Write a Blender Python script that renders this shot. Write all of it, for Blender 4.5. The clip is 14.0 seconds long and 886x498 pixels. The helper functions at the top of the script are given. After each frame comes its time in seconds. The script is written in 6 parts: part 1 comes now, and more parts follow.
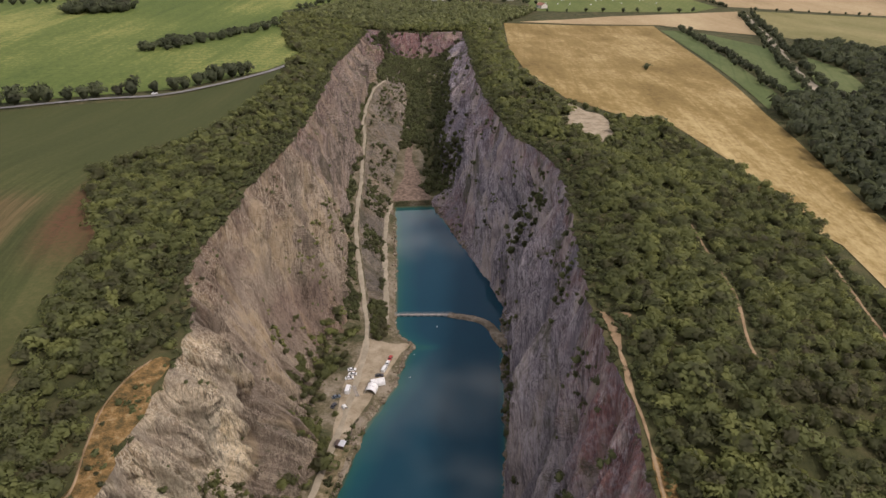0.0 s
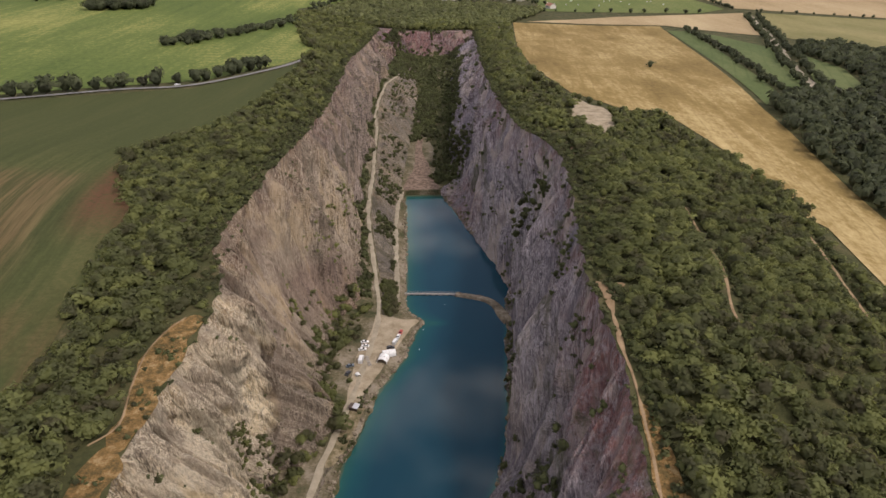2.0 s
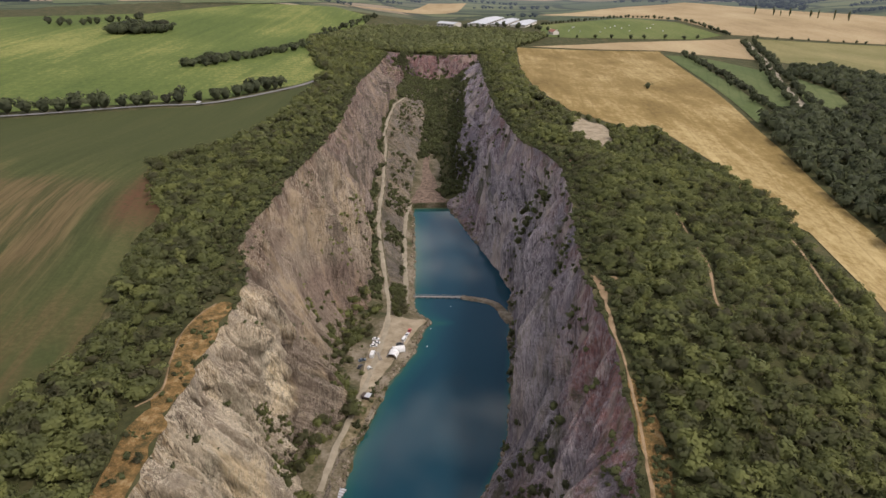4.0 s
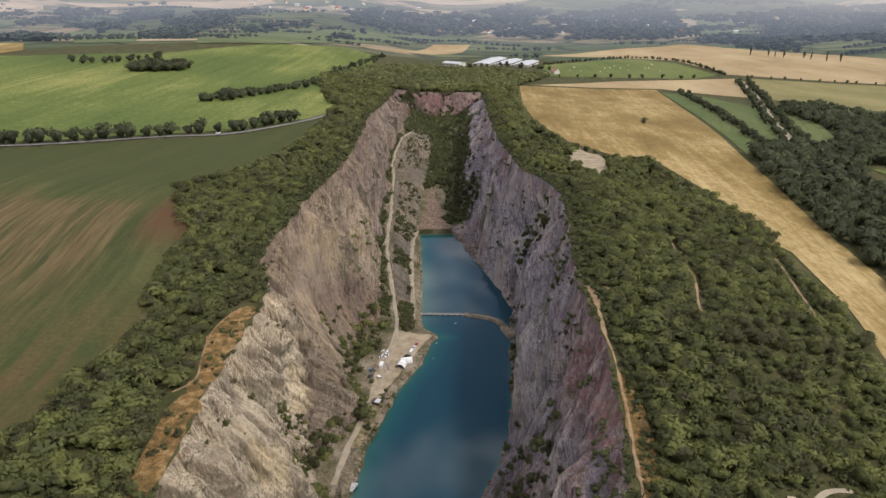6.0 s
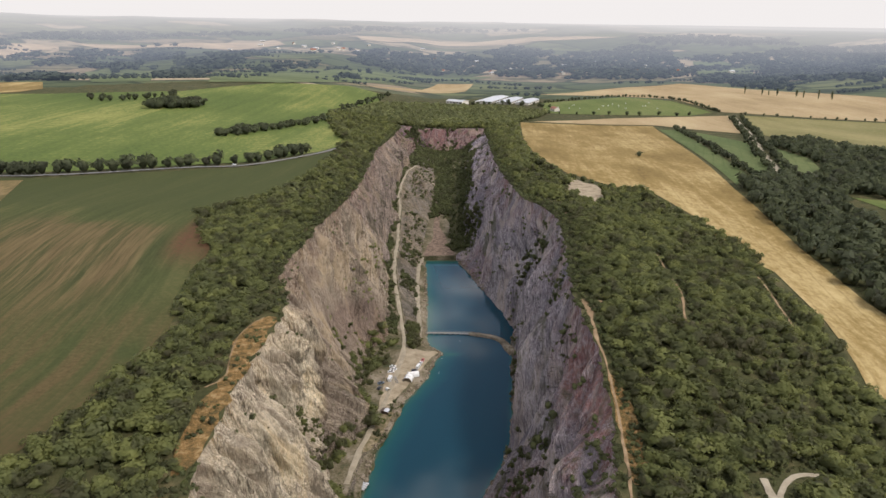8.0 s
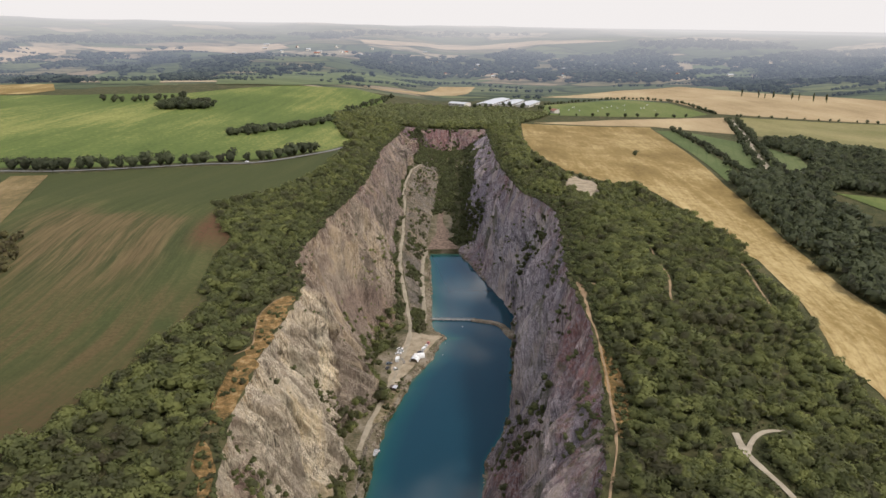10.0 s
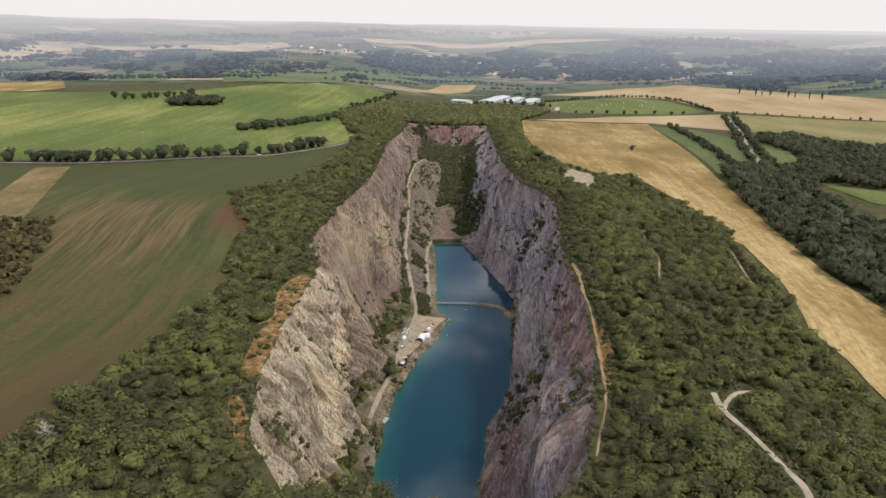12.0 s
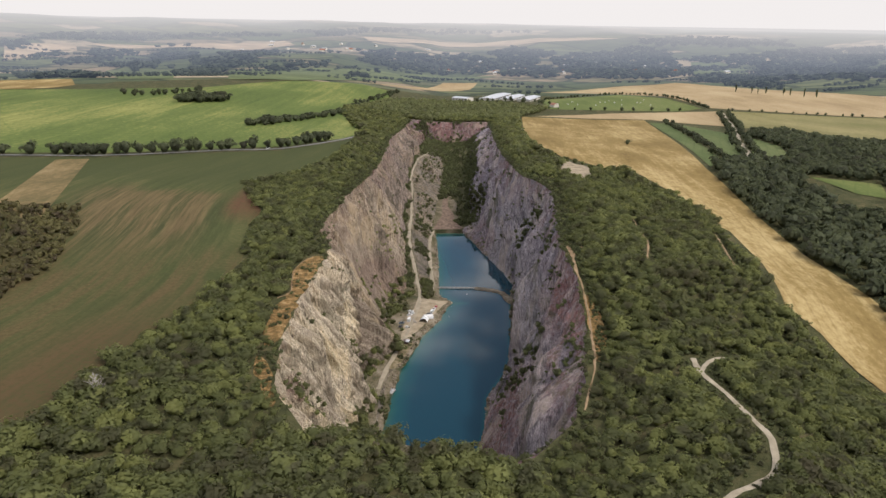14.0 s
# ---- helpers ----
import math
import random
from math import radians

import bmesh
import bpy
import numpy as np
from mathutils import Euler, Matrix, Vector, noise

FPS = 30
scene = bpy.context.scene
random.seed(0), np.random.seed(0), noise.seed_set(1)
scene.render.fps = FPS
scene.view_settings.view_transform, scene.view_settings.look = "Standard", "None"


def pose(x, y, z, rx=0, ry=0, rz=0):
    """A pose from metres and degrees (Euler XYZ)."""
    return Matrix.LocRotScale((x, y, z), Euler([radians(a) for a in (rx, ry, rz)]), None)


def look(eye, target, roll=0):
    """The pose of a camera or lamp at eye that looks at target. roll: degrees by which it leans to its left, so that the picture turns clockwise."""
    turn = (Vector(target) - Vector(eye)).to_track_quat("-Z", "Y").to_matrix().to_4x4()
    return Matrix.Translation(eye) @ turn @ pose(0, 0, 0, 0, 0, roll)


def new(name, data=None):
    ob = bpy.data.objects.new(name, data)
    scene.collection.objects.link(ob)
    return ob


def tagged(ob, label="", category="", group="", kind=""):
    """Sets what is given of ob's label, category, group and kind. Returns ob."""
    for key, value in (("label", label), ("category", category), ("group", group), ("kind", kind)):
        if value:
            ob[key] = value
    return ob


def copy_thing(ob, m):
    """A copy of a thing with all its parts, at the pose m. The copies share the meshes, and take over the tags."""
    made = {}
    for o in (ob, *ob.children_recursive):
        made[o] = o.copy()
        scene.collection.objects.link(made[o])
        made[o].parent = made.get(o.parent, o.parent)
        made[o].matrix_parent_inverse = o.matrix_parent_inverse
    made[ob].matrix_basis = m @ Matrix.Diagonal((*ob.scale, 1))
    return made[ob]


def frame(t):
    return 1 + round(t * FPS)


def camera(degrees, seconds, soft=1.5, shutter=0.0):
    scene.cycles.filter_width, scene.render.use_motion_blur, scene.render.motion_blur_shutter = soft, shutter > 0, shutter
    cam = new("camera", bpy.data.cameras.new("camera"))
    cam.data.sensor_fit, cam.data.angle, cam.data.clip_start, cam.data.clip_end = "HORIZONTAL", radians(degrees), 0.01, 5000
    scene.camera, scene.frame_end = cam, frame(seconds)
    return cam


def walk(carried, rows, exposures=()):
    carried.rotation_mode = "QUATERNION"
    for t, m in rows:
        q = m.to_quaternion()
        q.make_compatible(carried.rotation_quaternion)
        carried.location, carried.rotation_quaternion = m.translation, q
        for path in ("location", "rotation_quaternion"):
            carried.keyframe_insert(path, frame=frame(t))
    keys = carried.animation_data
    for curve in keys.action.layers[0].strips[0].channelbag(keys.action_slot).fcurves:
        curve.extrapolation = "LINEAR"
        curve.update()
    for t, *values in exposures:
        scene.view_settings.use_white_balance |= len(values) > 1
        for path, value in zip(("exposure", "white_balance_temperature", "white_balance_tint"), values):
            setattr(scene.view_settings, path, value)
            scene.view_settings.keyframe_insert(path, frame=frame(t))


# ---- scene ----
cam = camera(66.3, 14.0, soft=1.5)
PATH = [
    (0, (1.458, 4.803, 140.838), (1.479, 6.582, 139.924), -2.0),
    (0.5, (1.095, -0.682, 140.845), (1.11, 1.097, 139.932), -1.9),
    (1, (0.883, -6.964, 140.67), (0.892, -5.185, 139.757), -1.8),
    (1.5, (0.801, -13.362, 140.688), (0.803, -11.582, 139.777), -1.8),
    (2, (0.292, -20.232, 140.532), (0.291, -18.451, 139.623), -1.7),
    (4.5, (-1.711, -56.008, 140.403), (-1.726, -54.182, 139.587), -1.5),
    (5, (-1.963, -63.452, 140.339), (-1.981, -61.614, 139.549), -1.4),
    (5.5, (-2.13, -70.914, 140.269), (-2.15, -69.066, 139.503), -1.4),
    (6, (-2.583, -78.276, 140.091), (-2.604, -76.417, 139.352), -1.4),
    (6.5, (-3.028, -85.969, 140.064), (-3.05, -84.1, 139.351), -1.4),
    (7, (-3.391, -93.647, 140.111), (-3.414, -91.769, 139.424), -1.4),
    (7.5, (-3.673, -101.024, 140.081), (-3.698, -99.137, 139.421), -1.4),
    (8, (-3.97, -108.576, 140.147), (-3.997, -106.68, 139.512), -1.4),
    (8.2, (-4.06, -111.572, 140.134), (-4.089, -109.672, 139.51), -1.4),
    (10.3, (-6.356, -144.057, 140.247), (-6.387, -142.157, 139.621), -1.3),
    (10.5, (-6.658, -146.98, 140.257), (-6.689, -145.081, 139.631), -1.2),
    (11, (-7.248, -154.483, 140.21), (-7.28, -152.584, 139.584), -1.3),
    (11.5, (-7.527, -161.863, 140.129), (-7.56, -159.964, 139.502), -1.3),
    (12, (-7.872, -169.545, 140.042), (-7.906, -167.646, 139.414), -1.3),
    (12.5, (-8.265, -177.049, 140.046), (-8.3, -175.15, 139.419), -1.3),
    (13, (-8.444, -184.841, 139.982), (-8.479, -182.943, 139.353), -1.3),
    (13.5, (-8.634, -192.343, 139.771), (-8.67, -190.445, 139.143), -1.3),
    (14, (-9.03, -200.257, 139.84), (-9.066, -198.36, 139.209), -1.3),
]
walk(cam, [(t, look(eye, target, roll)) for t, eye, target, roll in PATH],
     [(0, -0.32, 6350, 20), (2, -0.30, 6350, 19), (5, -0.24, 6200, 16), (8, -0.17, 6150, 14), (14, -0.17, 6150, 14)])

# ---- light, sky ----
SUN_AZ, SUN_EL = radians(118), radians(48)   # from the right and a little behind
world = bpy.data.worlds.new("world")
scene.world = world
world.use_nodes = True
wn, wl = world.node_tree.nodes, world.node_tree.links
sky = wn.new("ShaderNodeTexSky")
sky.sky_type, sky.sun_disc = "NISHITA", False
sky.sun_elevation, sky.sun_rotation = SUN_EL, SUN_AZ
sky.air_density, sky.dust_density = 1.0, 2.0
tc = wn.new("ShaderNodeTexCoord")
mp = wn.new("ShaderNodeMapping")
mp.inputs["Scale"].default_value, mp.inputs["Location"].default_value = (2.2, 2.2, 5.0), (3.1, 1.7, 0.4)
nz = wn.new("ShaderNodeTexNoise")
nz.inputs["Scale"].default_value, nz.inputs["Detail"].default_value, nz.inputs["Roughness"].default_value = 1.6, 6, 0.55
rp = wn.new("ShaderNodeValToRGB")
rp.color_ramp.elements[0].position, rp.color_ramp.elements[0].color = 0.47, (0.12, 0.12, 0.12, 1)
rp.color_ramp.elements[1].position, rp.color_ramp.elements[1].color = 0.60, (1, 1, 1, 1)
sep = wn.new("ShaderNodeSeparateXYZ")
low = wn.new("ShaderNodeMapRange")
low.inputs["From Min"].default_value, low.inputs["From Max"].default_value = 0.12, 0.26
low.inputs["To Min"].default_value, low.inputs["To Max"].default_value = 1.0, 0.0
cover = wn.new("ShaderNodeMath"); cover.operation = "MAXIMUM"
b_sky, b_cloud = wn.new("ShaderNodeBackground"), wn.new("ShaderNodeBackground")
b_sky.inputs["Strength"].default_value = 0.15
b_cloud.inputs["Color"].default_value = (1.0, 0.95, 0.87, 1)
b_cloud.inputs["Strength"].default_value = 1.0
core = wn.new("ShaderNodeMapRange")
core.inputs["From Min"].default_value, core.inputs["From Max"].default_value = 0.40, 0.56
core.inputs["To Min"].default_value, core.inputs["To Max"].default_value = 1.25, 2.1
blend = wn.new("ShaderNodeMix")
wl.new(nz.outputs["Fac"], core.inputs["Value"])
high = wn.new("ShaderNodeMapRange")
high.inputs["From Min"].default_value, high.inputs["From Max"].default_value = 0.06, 0.14
wl.new(sep.outputs["Z"], high.inputs["Value"])
wl.new(high.outputs["Result"], blend.inputs[0])
blend.inputs[2].default_value = 1.02
wl.new(core.outputs["Result"], blend.inputs[3])
wl.new(blend.outputs[0], b_cloud.inputs["Strength"])
mixw = wn.new("ShaderNodeMixShader")
for a, b in ((tc.outputs["Generated"], mp.inputs["Vector"]), (mp.outputs["Vector"], nz.inputs["Vector"]),
             (nz.outputs["Fac"], rp.inputs["Fac"]), (tc.outputs["Generated"], sep.inputs["Vector"]),
             (sep.outputs["Z"], low.inputs["Value"]), (rp.outputs["Color"], cover.inputs[0]),
             (low.outputs["Result"], cover.inputs[1]), (cover.outputs["Value"], mixw.inputs["Fac"]),
             (sky.outputs["Color"], b_sky.inputs["Color"]), (b_sky.outputs["Background"], mixw.inputs[1]),
             (b_cloud.outputs["Background"], mixw.inputs[2])):
    wl.new(a, b)
wl.new(mixw.outputs["Shader"], wn["World Output"].inputs["Surface"])
sun = new("sun", bpy.data.lights.new("sun", "SUN"))
sun.data.energy, sun.data.angle, sun.data.color = 2.8, radians(7), (1.0, 0.93, 0.82)
sun.matrix_world = look((0, 0, 300), (-math.sin(SUN_AZ) * 300 * math.cos(SUN_EL), -math.cos(SUN_AZ) * 300 * math.cos(SUN_EL), 300 - 300 * math.sin(SUN_EL)))


# ---- materials ----
class Mat:
    """A small node-graph builder."""
    def __init__(self, name, rough=0.9, metal=0.0, spec=0.3):
        self.m = bpy.data.materials.new(name)
        self.m.use_nodes = True
        self.n, self.l = self.m.node_tree.nodes, self.m.node_tree.links
        self.b = self.n["Principled BSDF"]
        self.b.inputs["Roughness"].default_value = rough
        self.b.inputs["Metallic"].default_value = metal
        self.b.inputs["Specular IOR Level"].default_value = spec
        self.tc = self.n.new("ShaderNodeTexCoord")

    def coords(self, scale=(1, 1, 1), rot=(0, 0, 0)):
        mp = self.n.new("ShaderNodeMapping")
        mp.inputs["Scale"].default_value, mp.inputs["Rotation"].default_value = scale, rot
        self.l.new(self.tc.outputs["Object"], mp.inputs["Vector"])
        return mp.outputs["Vector"]

    def noise(self, scale, vec=None, detail=5, rough=0.6, distort=0.0):
        t = self.n.new("ShaderNodeTexNoise")
        t.inputs["Scale"].default_value, t.inputs["Detail"].default_value = scale, detail
        t.inputs["Roughness"].default_value, t.inputs["Distortion"].default_value = rough, distort
        self.l.new(vec or self.tc.outputs["Object"], t.inputs["Vector"])
        return t.outputs["Fac"]

    def voronoi(self, scale, vec=None, feature="F1", out="Distance"):
        t = self.n.new("ShaderNodeTexVoronoi")
        t.feature = feature
        t.inputs["Scale"].default_value = scale
        self.l.new(vec or self.tc.outputs["Object"], t.inputs["Vector"])
        return t.outputs[out]

    def grey(self, colour):
        s = self.n.new("ShaderNodeSeparateColor")
        self.l.new(colour, s.inputs["Color"])
        return s.outputs["Red"]

    def ramp(self, fac, stops):
        r = self.n.new("ShaderNodeValToRGB")
        e = r.color_ramp.elements
        while len(e) < len(stops):
            e.new(0.5)
        for s, (p, c) in zip(e, stops):
            s.position = p
            s.color = (*c, 1) if isinstance(c, tuple) else (c, c, c, 1)
        self.l.new(fac, r.inputs["Fac"])
        return r.outputs["Color"]

    def mix(self, fac, a, b, mode="MIX"):
        x = self.n.new("ShaderNodeMix")
        x.data_type, x.blend_type = "RGBA", mode
        for v, k in ((fac, 0), (a, 6), (b, 7)):
            if isinstance(v, tuple):
                x.inputs[k].default_value = (*v, 1)
            elif isinstance(v, float):
                x.inputs[k].default_value = v
            else:
                self.l.new(v, x.inputs[k])
        return x.outputs[2]

    def math(self, op, a, b=0.0):
        x = self.n.new("ShaderNodeMath")
        x.operation = op
        for v, k in ((a, 0), (b, 1)):
            if isinstance(v, float):
                x.inputs[k].default_value = v
            else:
                self.l.new(v, x.inputs[k])
        return x.outputs[0]

    def axis(self, socket, k):
        s = self.n.new("ShaderNodeSeparateXYZ")
        self.l.new(socket, s.inputs[0])
        return s.outputs[k]

    def geo(self, out):
        return self.n.new("ShaderNodeNewGeometry").outputs[out]

    def colour(self, socket):
        if isinstance(socket, tuple):
            self.b.inputs["Base Color"].default_value = (*socket, 1)
        else:
            self.l.new(socket, self.b.inputs["Base Color"])
        return self

    def bump(self, height, strength=0.5, distance=1.0):
        x = self.n.new("ShaderNodeBump")
        x.inputs["Strength"].default_value, x.inputs["Distance"].default_value = strength, distance
        self.l.new(height, x.inputs["Height"])
        self.l.new(x.outputs["Normal"], self.b.inputs["Normal"])
        return self


def rock_material(name, dark, mid, light, rust, rust_low, rust_high, worn=1.0, streak=1.0):
    """Bedded, broken limestone, streaked along its beds."""
    k = Mat(name, 0.95, 0, 0.15)
    lie = k.n.new("ShaderNodeAttribute")
    lie.attribute_name = "bed"

    def bedded(scale):
        m = k.n.new("ShaderNodeMapping")
        m.inputs["Scale"].default_value = scale
        k.l.new(lie.outputs["Vector"], m.inputs["Vector"])
        return m.outputs["Vector"]
    beds = k.noise(0.22, bedded((0.8, 1.3, 0.20)), 8, 0.66, 0.15)
    strata = k.noise(1.25, bedded((0.45, 1.0, 0.085)), 8, 0.74, 0.1)
    blocks = k.voronoi(0.42, bedded((0.8, 1.2, 0.26)), "DISTANCE_TO_EDGE")
    fine = k.noise(1.5, bedded((0.8, 1.0, 0.36)), 8, 0.78)
    col = k.ramp(beds, [(0.32, dark), (0.48, mid), (0.66, light)])
    bend = k.n.new("ShaderNodeVectorMath")
    bend.operation = "MULTIPLY_ADD"
    swirl = k.n.new("ShaderNodeTexNoise")
    swirl.inputs["Scale"].default_value, swirl.inputs["Detail"].default_value = 0.12, 5
    k.l.new(k.tc.outputs["Object"], swirl.inputs["Vector"])
    k.l.new(swirl.outputs["Color"], bend.inputs[0])
    bend.inputs[1].default_value = (9, 9, 9)
    k.l.new(bedded((1.0, 1.2, 0.36)), bend.inputs[2])
    tone = k.grey(k.voronoi(0.075, bend.outputs[0], "F1", "Color"))
    calm = k.grey(k.ramp(tone, [(0.28, 1.0), (0.36, 0.0)]))
    col = k.mix(k.math("MULTIPLY", calm, 0.7), col, tuple(m * 0.62 + d * 0.38 for m, d in zip(mid, (dark[0] * 0.98, dark[1], dark[2] * 1.12))))
    col = k.mix(k.grey(k.ramp(tone, [(0.62, 0.0), (0.80, 0.65)])), col, light)
    lively = k.math("SUBTRACT", 1.0, k.math("MULTIPLY", calm, 0.65))
    col = k.mix(k.math("MULTIPLY", lively, k.grey(k.ramp(fine, [(0.50, 0.0), (0.58, 0.95)]))), col, light)
    col = k.mix(k.math("MULTIPLY", lively, k.grey(k.ramp(fine, [(0.40, 0.5), (0.47, 0.0)]))), col, tuple(c * 0.7 for c in dark))
    plane = k.n.new("ShaderNodeAttribute")
    plane.attribute_name = "slab"
    col = k.mix(k.math("MULTIPLY", plane.outputs["Fac"], 0.45), col, k.mix(k.noise(0.5, k.coords((1, 1, 0.25)), 4, 0.6), dark, mid))
    rough_part = k.math("SUBTRACT", 1.0, k.math("MULTIPLY", plane.outputs["Fac"], 0.5))
    seam = k.math("MULTIPLY", k.grey(k.ramp(strata, [(0.37, 0.75 * worn), (0.46, 0.0)])), rough_part)
    col = k.mix(seam, col, tuple(c * 0.45 for c in dark))
    col = k.mix(k.math("MULTIPLY", k.grey(k.ramp(strata, [(0.54, 0.0), (0.66, 0.7)])), rough_part), col, light)
    z = k.axis(k.geo("Position"), 2)
    band = k.n.new("ShaderNodeMapRange")
    band.inputs["From Min"].default_value, band.inputs["From Max"].default_value = rust_low, rust_high
    k.l.new(z, band.inputs["Value"])
    where = k.math("MULTIPLY", band.outputs["Result"], k.ramp(k.noise(0.07, None, 5, 0.65), [(0.38, 0.0), (0.60, 0.9)]))
    col = k.mix(where, col, k.mix(k.grey(k.ramp(fine, [(0.35, 0.0), (0.7, 1.0)])), tuple(c * 0.5 for c in rust), rust))
    talus = k.n.new("ShaderNodeAttribute")
    talus.attribute_name = "earth"
    dirt = k.ramp(k.math("ADD", k.math("MULTIPLY", fine, 0.5), k.math("MULTIPLY", beds, 0.5)), [(0.38, (0.065, 0.034, 0.032)), (0.5, (0.190, 0.086, 0.076)), (0.62, (0.34, 0.180, 0.150))])
    col = k.mix(k.math("MULTIPLY", talus.outputs["Fac"], k.grey(k.ramp(k.noise(0.35, None, 5, 0.7), [(0.36, 0.25), (0.55, 0.95)]))), col, dirt)
    gap = k.grey(k.ramp(blocks, [(0.0, 0.16), (0.03, 0.0)]))
    col = k.mix(k.math("MULTIPLY", gap, rough_part), col, tuple(c * 0.4 for c in dark))
    col = k.mix(k.grey(k.ramp(k.noise(1.1, bedded((1.0, 1.0, 0.30)), 7, 0.8), [(0.38, 0.55 * worn), (0.45, 0.0)])), col, tuple(c * 0.65 for c in dark))
    cool = tuple(m * q for m, q in zip(mid, (0.66, 0.67, 0.74)))
    warm = (light[0], light[1] * 0.93, light[2] * 0.78)
    area = k.noise(0.040, bedded((1.0, 1.0, 0.42)), 5, 0.6, 0.5)
    col = k.mix(k.grey(k.ramp(area, [(0.38, 0.75), (0.47, 0.0)])), col, k.mix(fine, cool, tuple(c * 0.8 for c in mid)))
    col = k.mix(k.grey(k.ramp(area, [(0.52, 0.0), (0.60, 0.7)])), col, warm)
    cluster = k.grey(k.ramp(k.noise(0.07, bedded((1.0, 1.0, 0.5)), 4, 0.6), [(0.40, 0.15), (0.56, 1.0)]))
    for scale, width, amount, tint in (((0.5, 0.34, 0.06), 0.030, 0.80, tuple(c * 0.42 for c in dark)), ((0.5, 0.46, 0.075), 0.040, 0.85, tuple(min(c * 1.15, 0.9) for c in light)),
                                       ((0.4, 0.12, 0.026), 0.020, 0.85, tuple(c * 0.35 for c in dark)), ((0.4, 0.15, 0.03), 0.022, 0.85, tuple(min(c * 1.15, 0.9) for c in light))):
        stroke = k.math("ABSOLUTE", k.math("SUBTRACT", k.noise(1.0, bedded(scale), 4, 0.62, 0.4), 0.5))
        col = k.mix(k.math("MULTIPLY", k.math("MULTIPLY", k.grey(k.ramp(stroke, [(0.0, amount * streak), (width, 0.0)])), rough_part), cluster), col, tint)
    growth = k.grey(k.ramp(k.noise(0.055, bedded((1.0, 1.0, 0.35)), 6, 0.68, 0.6), [(0.54, 0.0), (0.63, 0.62 * worn)]))
    col = k.mix(growth, col, k.mix(fine, (0.050, 0.054, 0.028), (0.135, 0.128, 0.075)))
    # Multiplied into the colour: cloud shade up to 1, dark strata above it.
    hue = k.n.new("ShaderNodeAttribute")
    hue.attribute_name = "grey_shade"
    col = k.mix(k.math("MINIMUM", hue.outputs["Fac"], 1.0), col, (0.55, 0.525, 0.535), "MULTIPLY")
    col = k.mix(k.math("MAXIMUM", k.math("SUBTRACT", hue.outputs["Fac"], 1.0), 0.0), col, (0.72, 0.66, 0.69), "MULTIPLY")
    stain = k.ramp(k.noise(0.10, k.coords((1, 1, 0.25)), 3, 0.6), [(0.58, 0.0), (0.76, 0.45 * worn)])
    col = k.mix(stain, col, dark)
    up = k.axis(k.geo("Normal"), 2)
    ledge = k.math("MULTIPLY", k.ramp(up, [(0.70, 0.0), (0.90, 1.0)]), k.ramp(k.noise(0.14, None, 7, 0.75), [(0.50, 0.0), (0.62, 0.8)]))
    scrub = k.ramp(k.noise(0.8, None, 5, 0.7), [(0.3, (0.035, 0.042, 0.016)), (0.7, (0.115, 0.105, 0.045))])
    col = k.mix(ledge, col, scrub)
    crack = k.grey(k.ramp(blocks, [(0.0, 0.0), (0.08, 1.0)]))
    h = k.math("ADD", k.math("MULTIPLY", beds, 1.6), k.math("ADD", k.math("MULTIPLY", strata, 1.5), k.math("ADD", k.math("MULTIPLY", fine, 1.1), k.math("MULTIPLY", crack, 0.08))))
    h = k.math("MULTIPLY", h, rough_part)
    return k.colour(col).bump(h, 1.0, 1.1).m


ROCK_LEFT = rock_material("limestone_pale", (0.240, 0.193, 0.142), (0.490, 0.400, 0.285), (0.76, 0.655, 0.47), (0.48, 0.32, 0.15), -16, 3, 0.5)
ROCK_LEFT_FAR = rock_material("limestone_pink_grey", (0.175, 0.143, 0.117), (0.350, 0.288, 0.225), (0.62, 0.525, 0.415), (0.38, 0.24, 0.14), -16, 3)
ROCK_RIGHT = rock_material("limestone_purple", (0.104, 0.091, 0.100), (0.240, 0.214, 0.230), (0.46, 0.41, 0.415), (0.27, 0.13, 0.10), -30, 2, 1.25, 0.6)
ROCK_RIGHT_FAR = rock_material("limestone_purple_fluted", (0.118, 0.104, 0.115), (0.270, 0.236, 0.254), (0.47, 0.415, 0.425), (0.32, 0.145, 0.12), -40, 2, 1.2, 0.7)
ROCK_END = rock_material("limestone_red", (0.085, 0.065, 0.070), (0.19, 0.145, 0.15), (0.34, 0.27, 0.25), (0.24, 0.095, 0.085), -75, -25)


def blended(name, stops, big, small, strength=0.3, dist=0.3, stretch=(1, 1, 1), rough=0.95):
    k = Mat(name, rough, 0, 0.12)
    v = k.coords(stretch)
    a, b = k.noise(big, v, 5, 0.6), k.noise(small, v, 6, 0.7)
    f = k.math("ADD", k.math("MULTIPLY", a, 0.65), k.math("MULTIPLY", b, 0.35))
    return k.colour(k.ramp(f, stops)).bump(b, strength, dist).m


ROCK_BANK = rock_material("limestone_rubble", (0.12, 0.105, 0.085), (0.23, 0.20, 0.16), (0.36, 0.31, 0.24), (0.27, 0.20, 0.12), -90, -60)


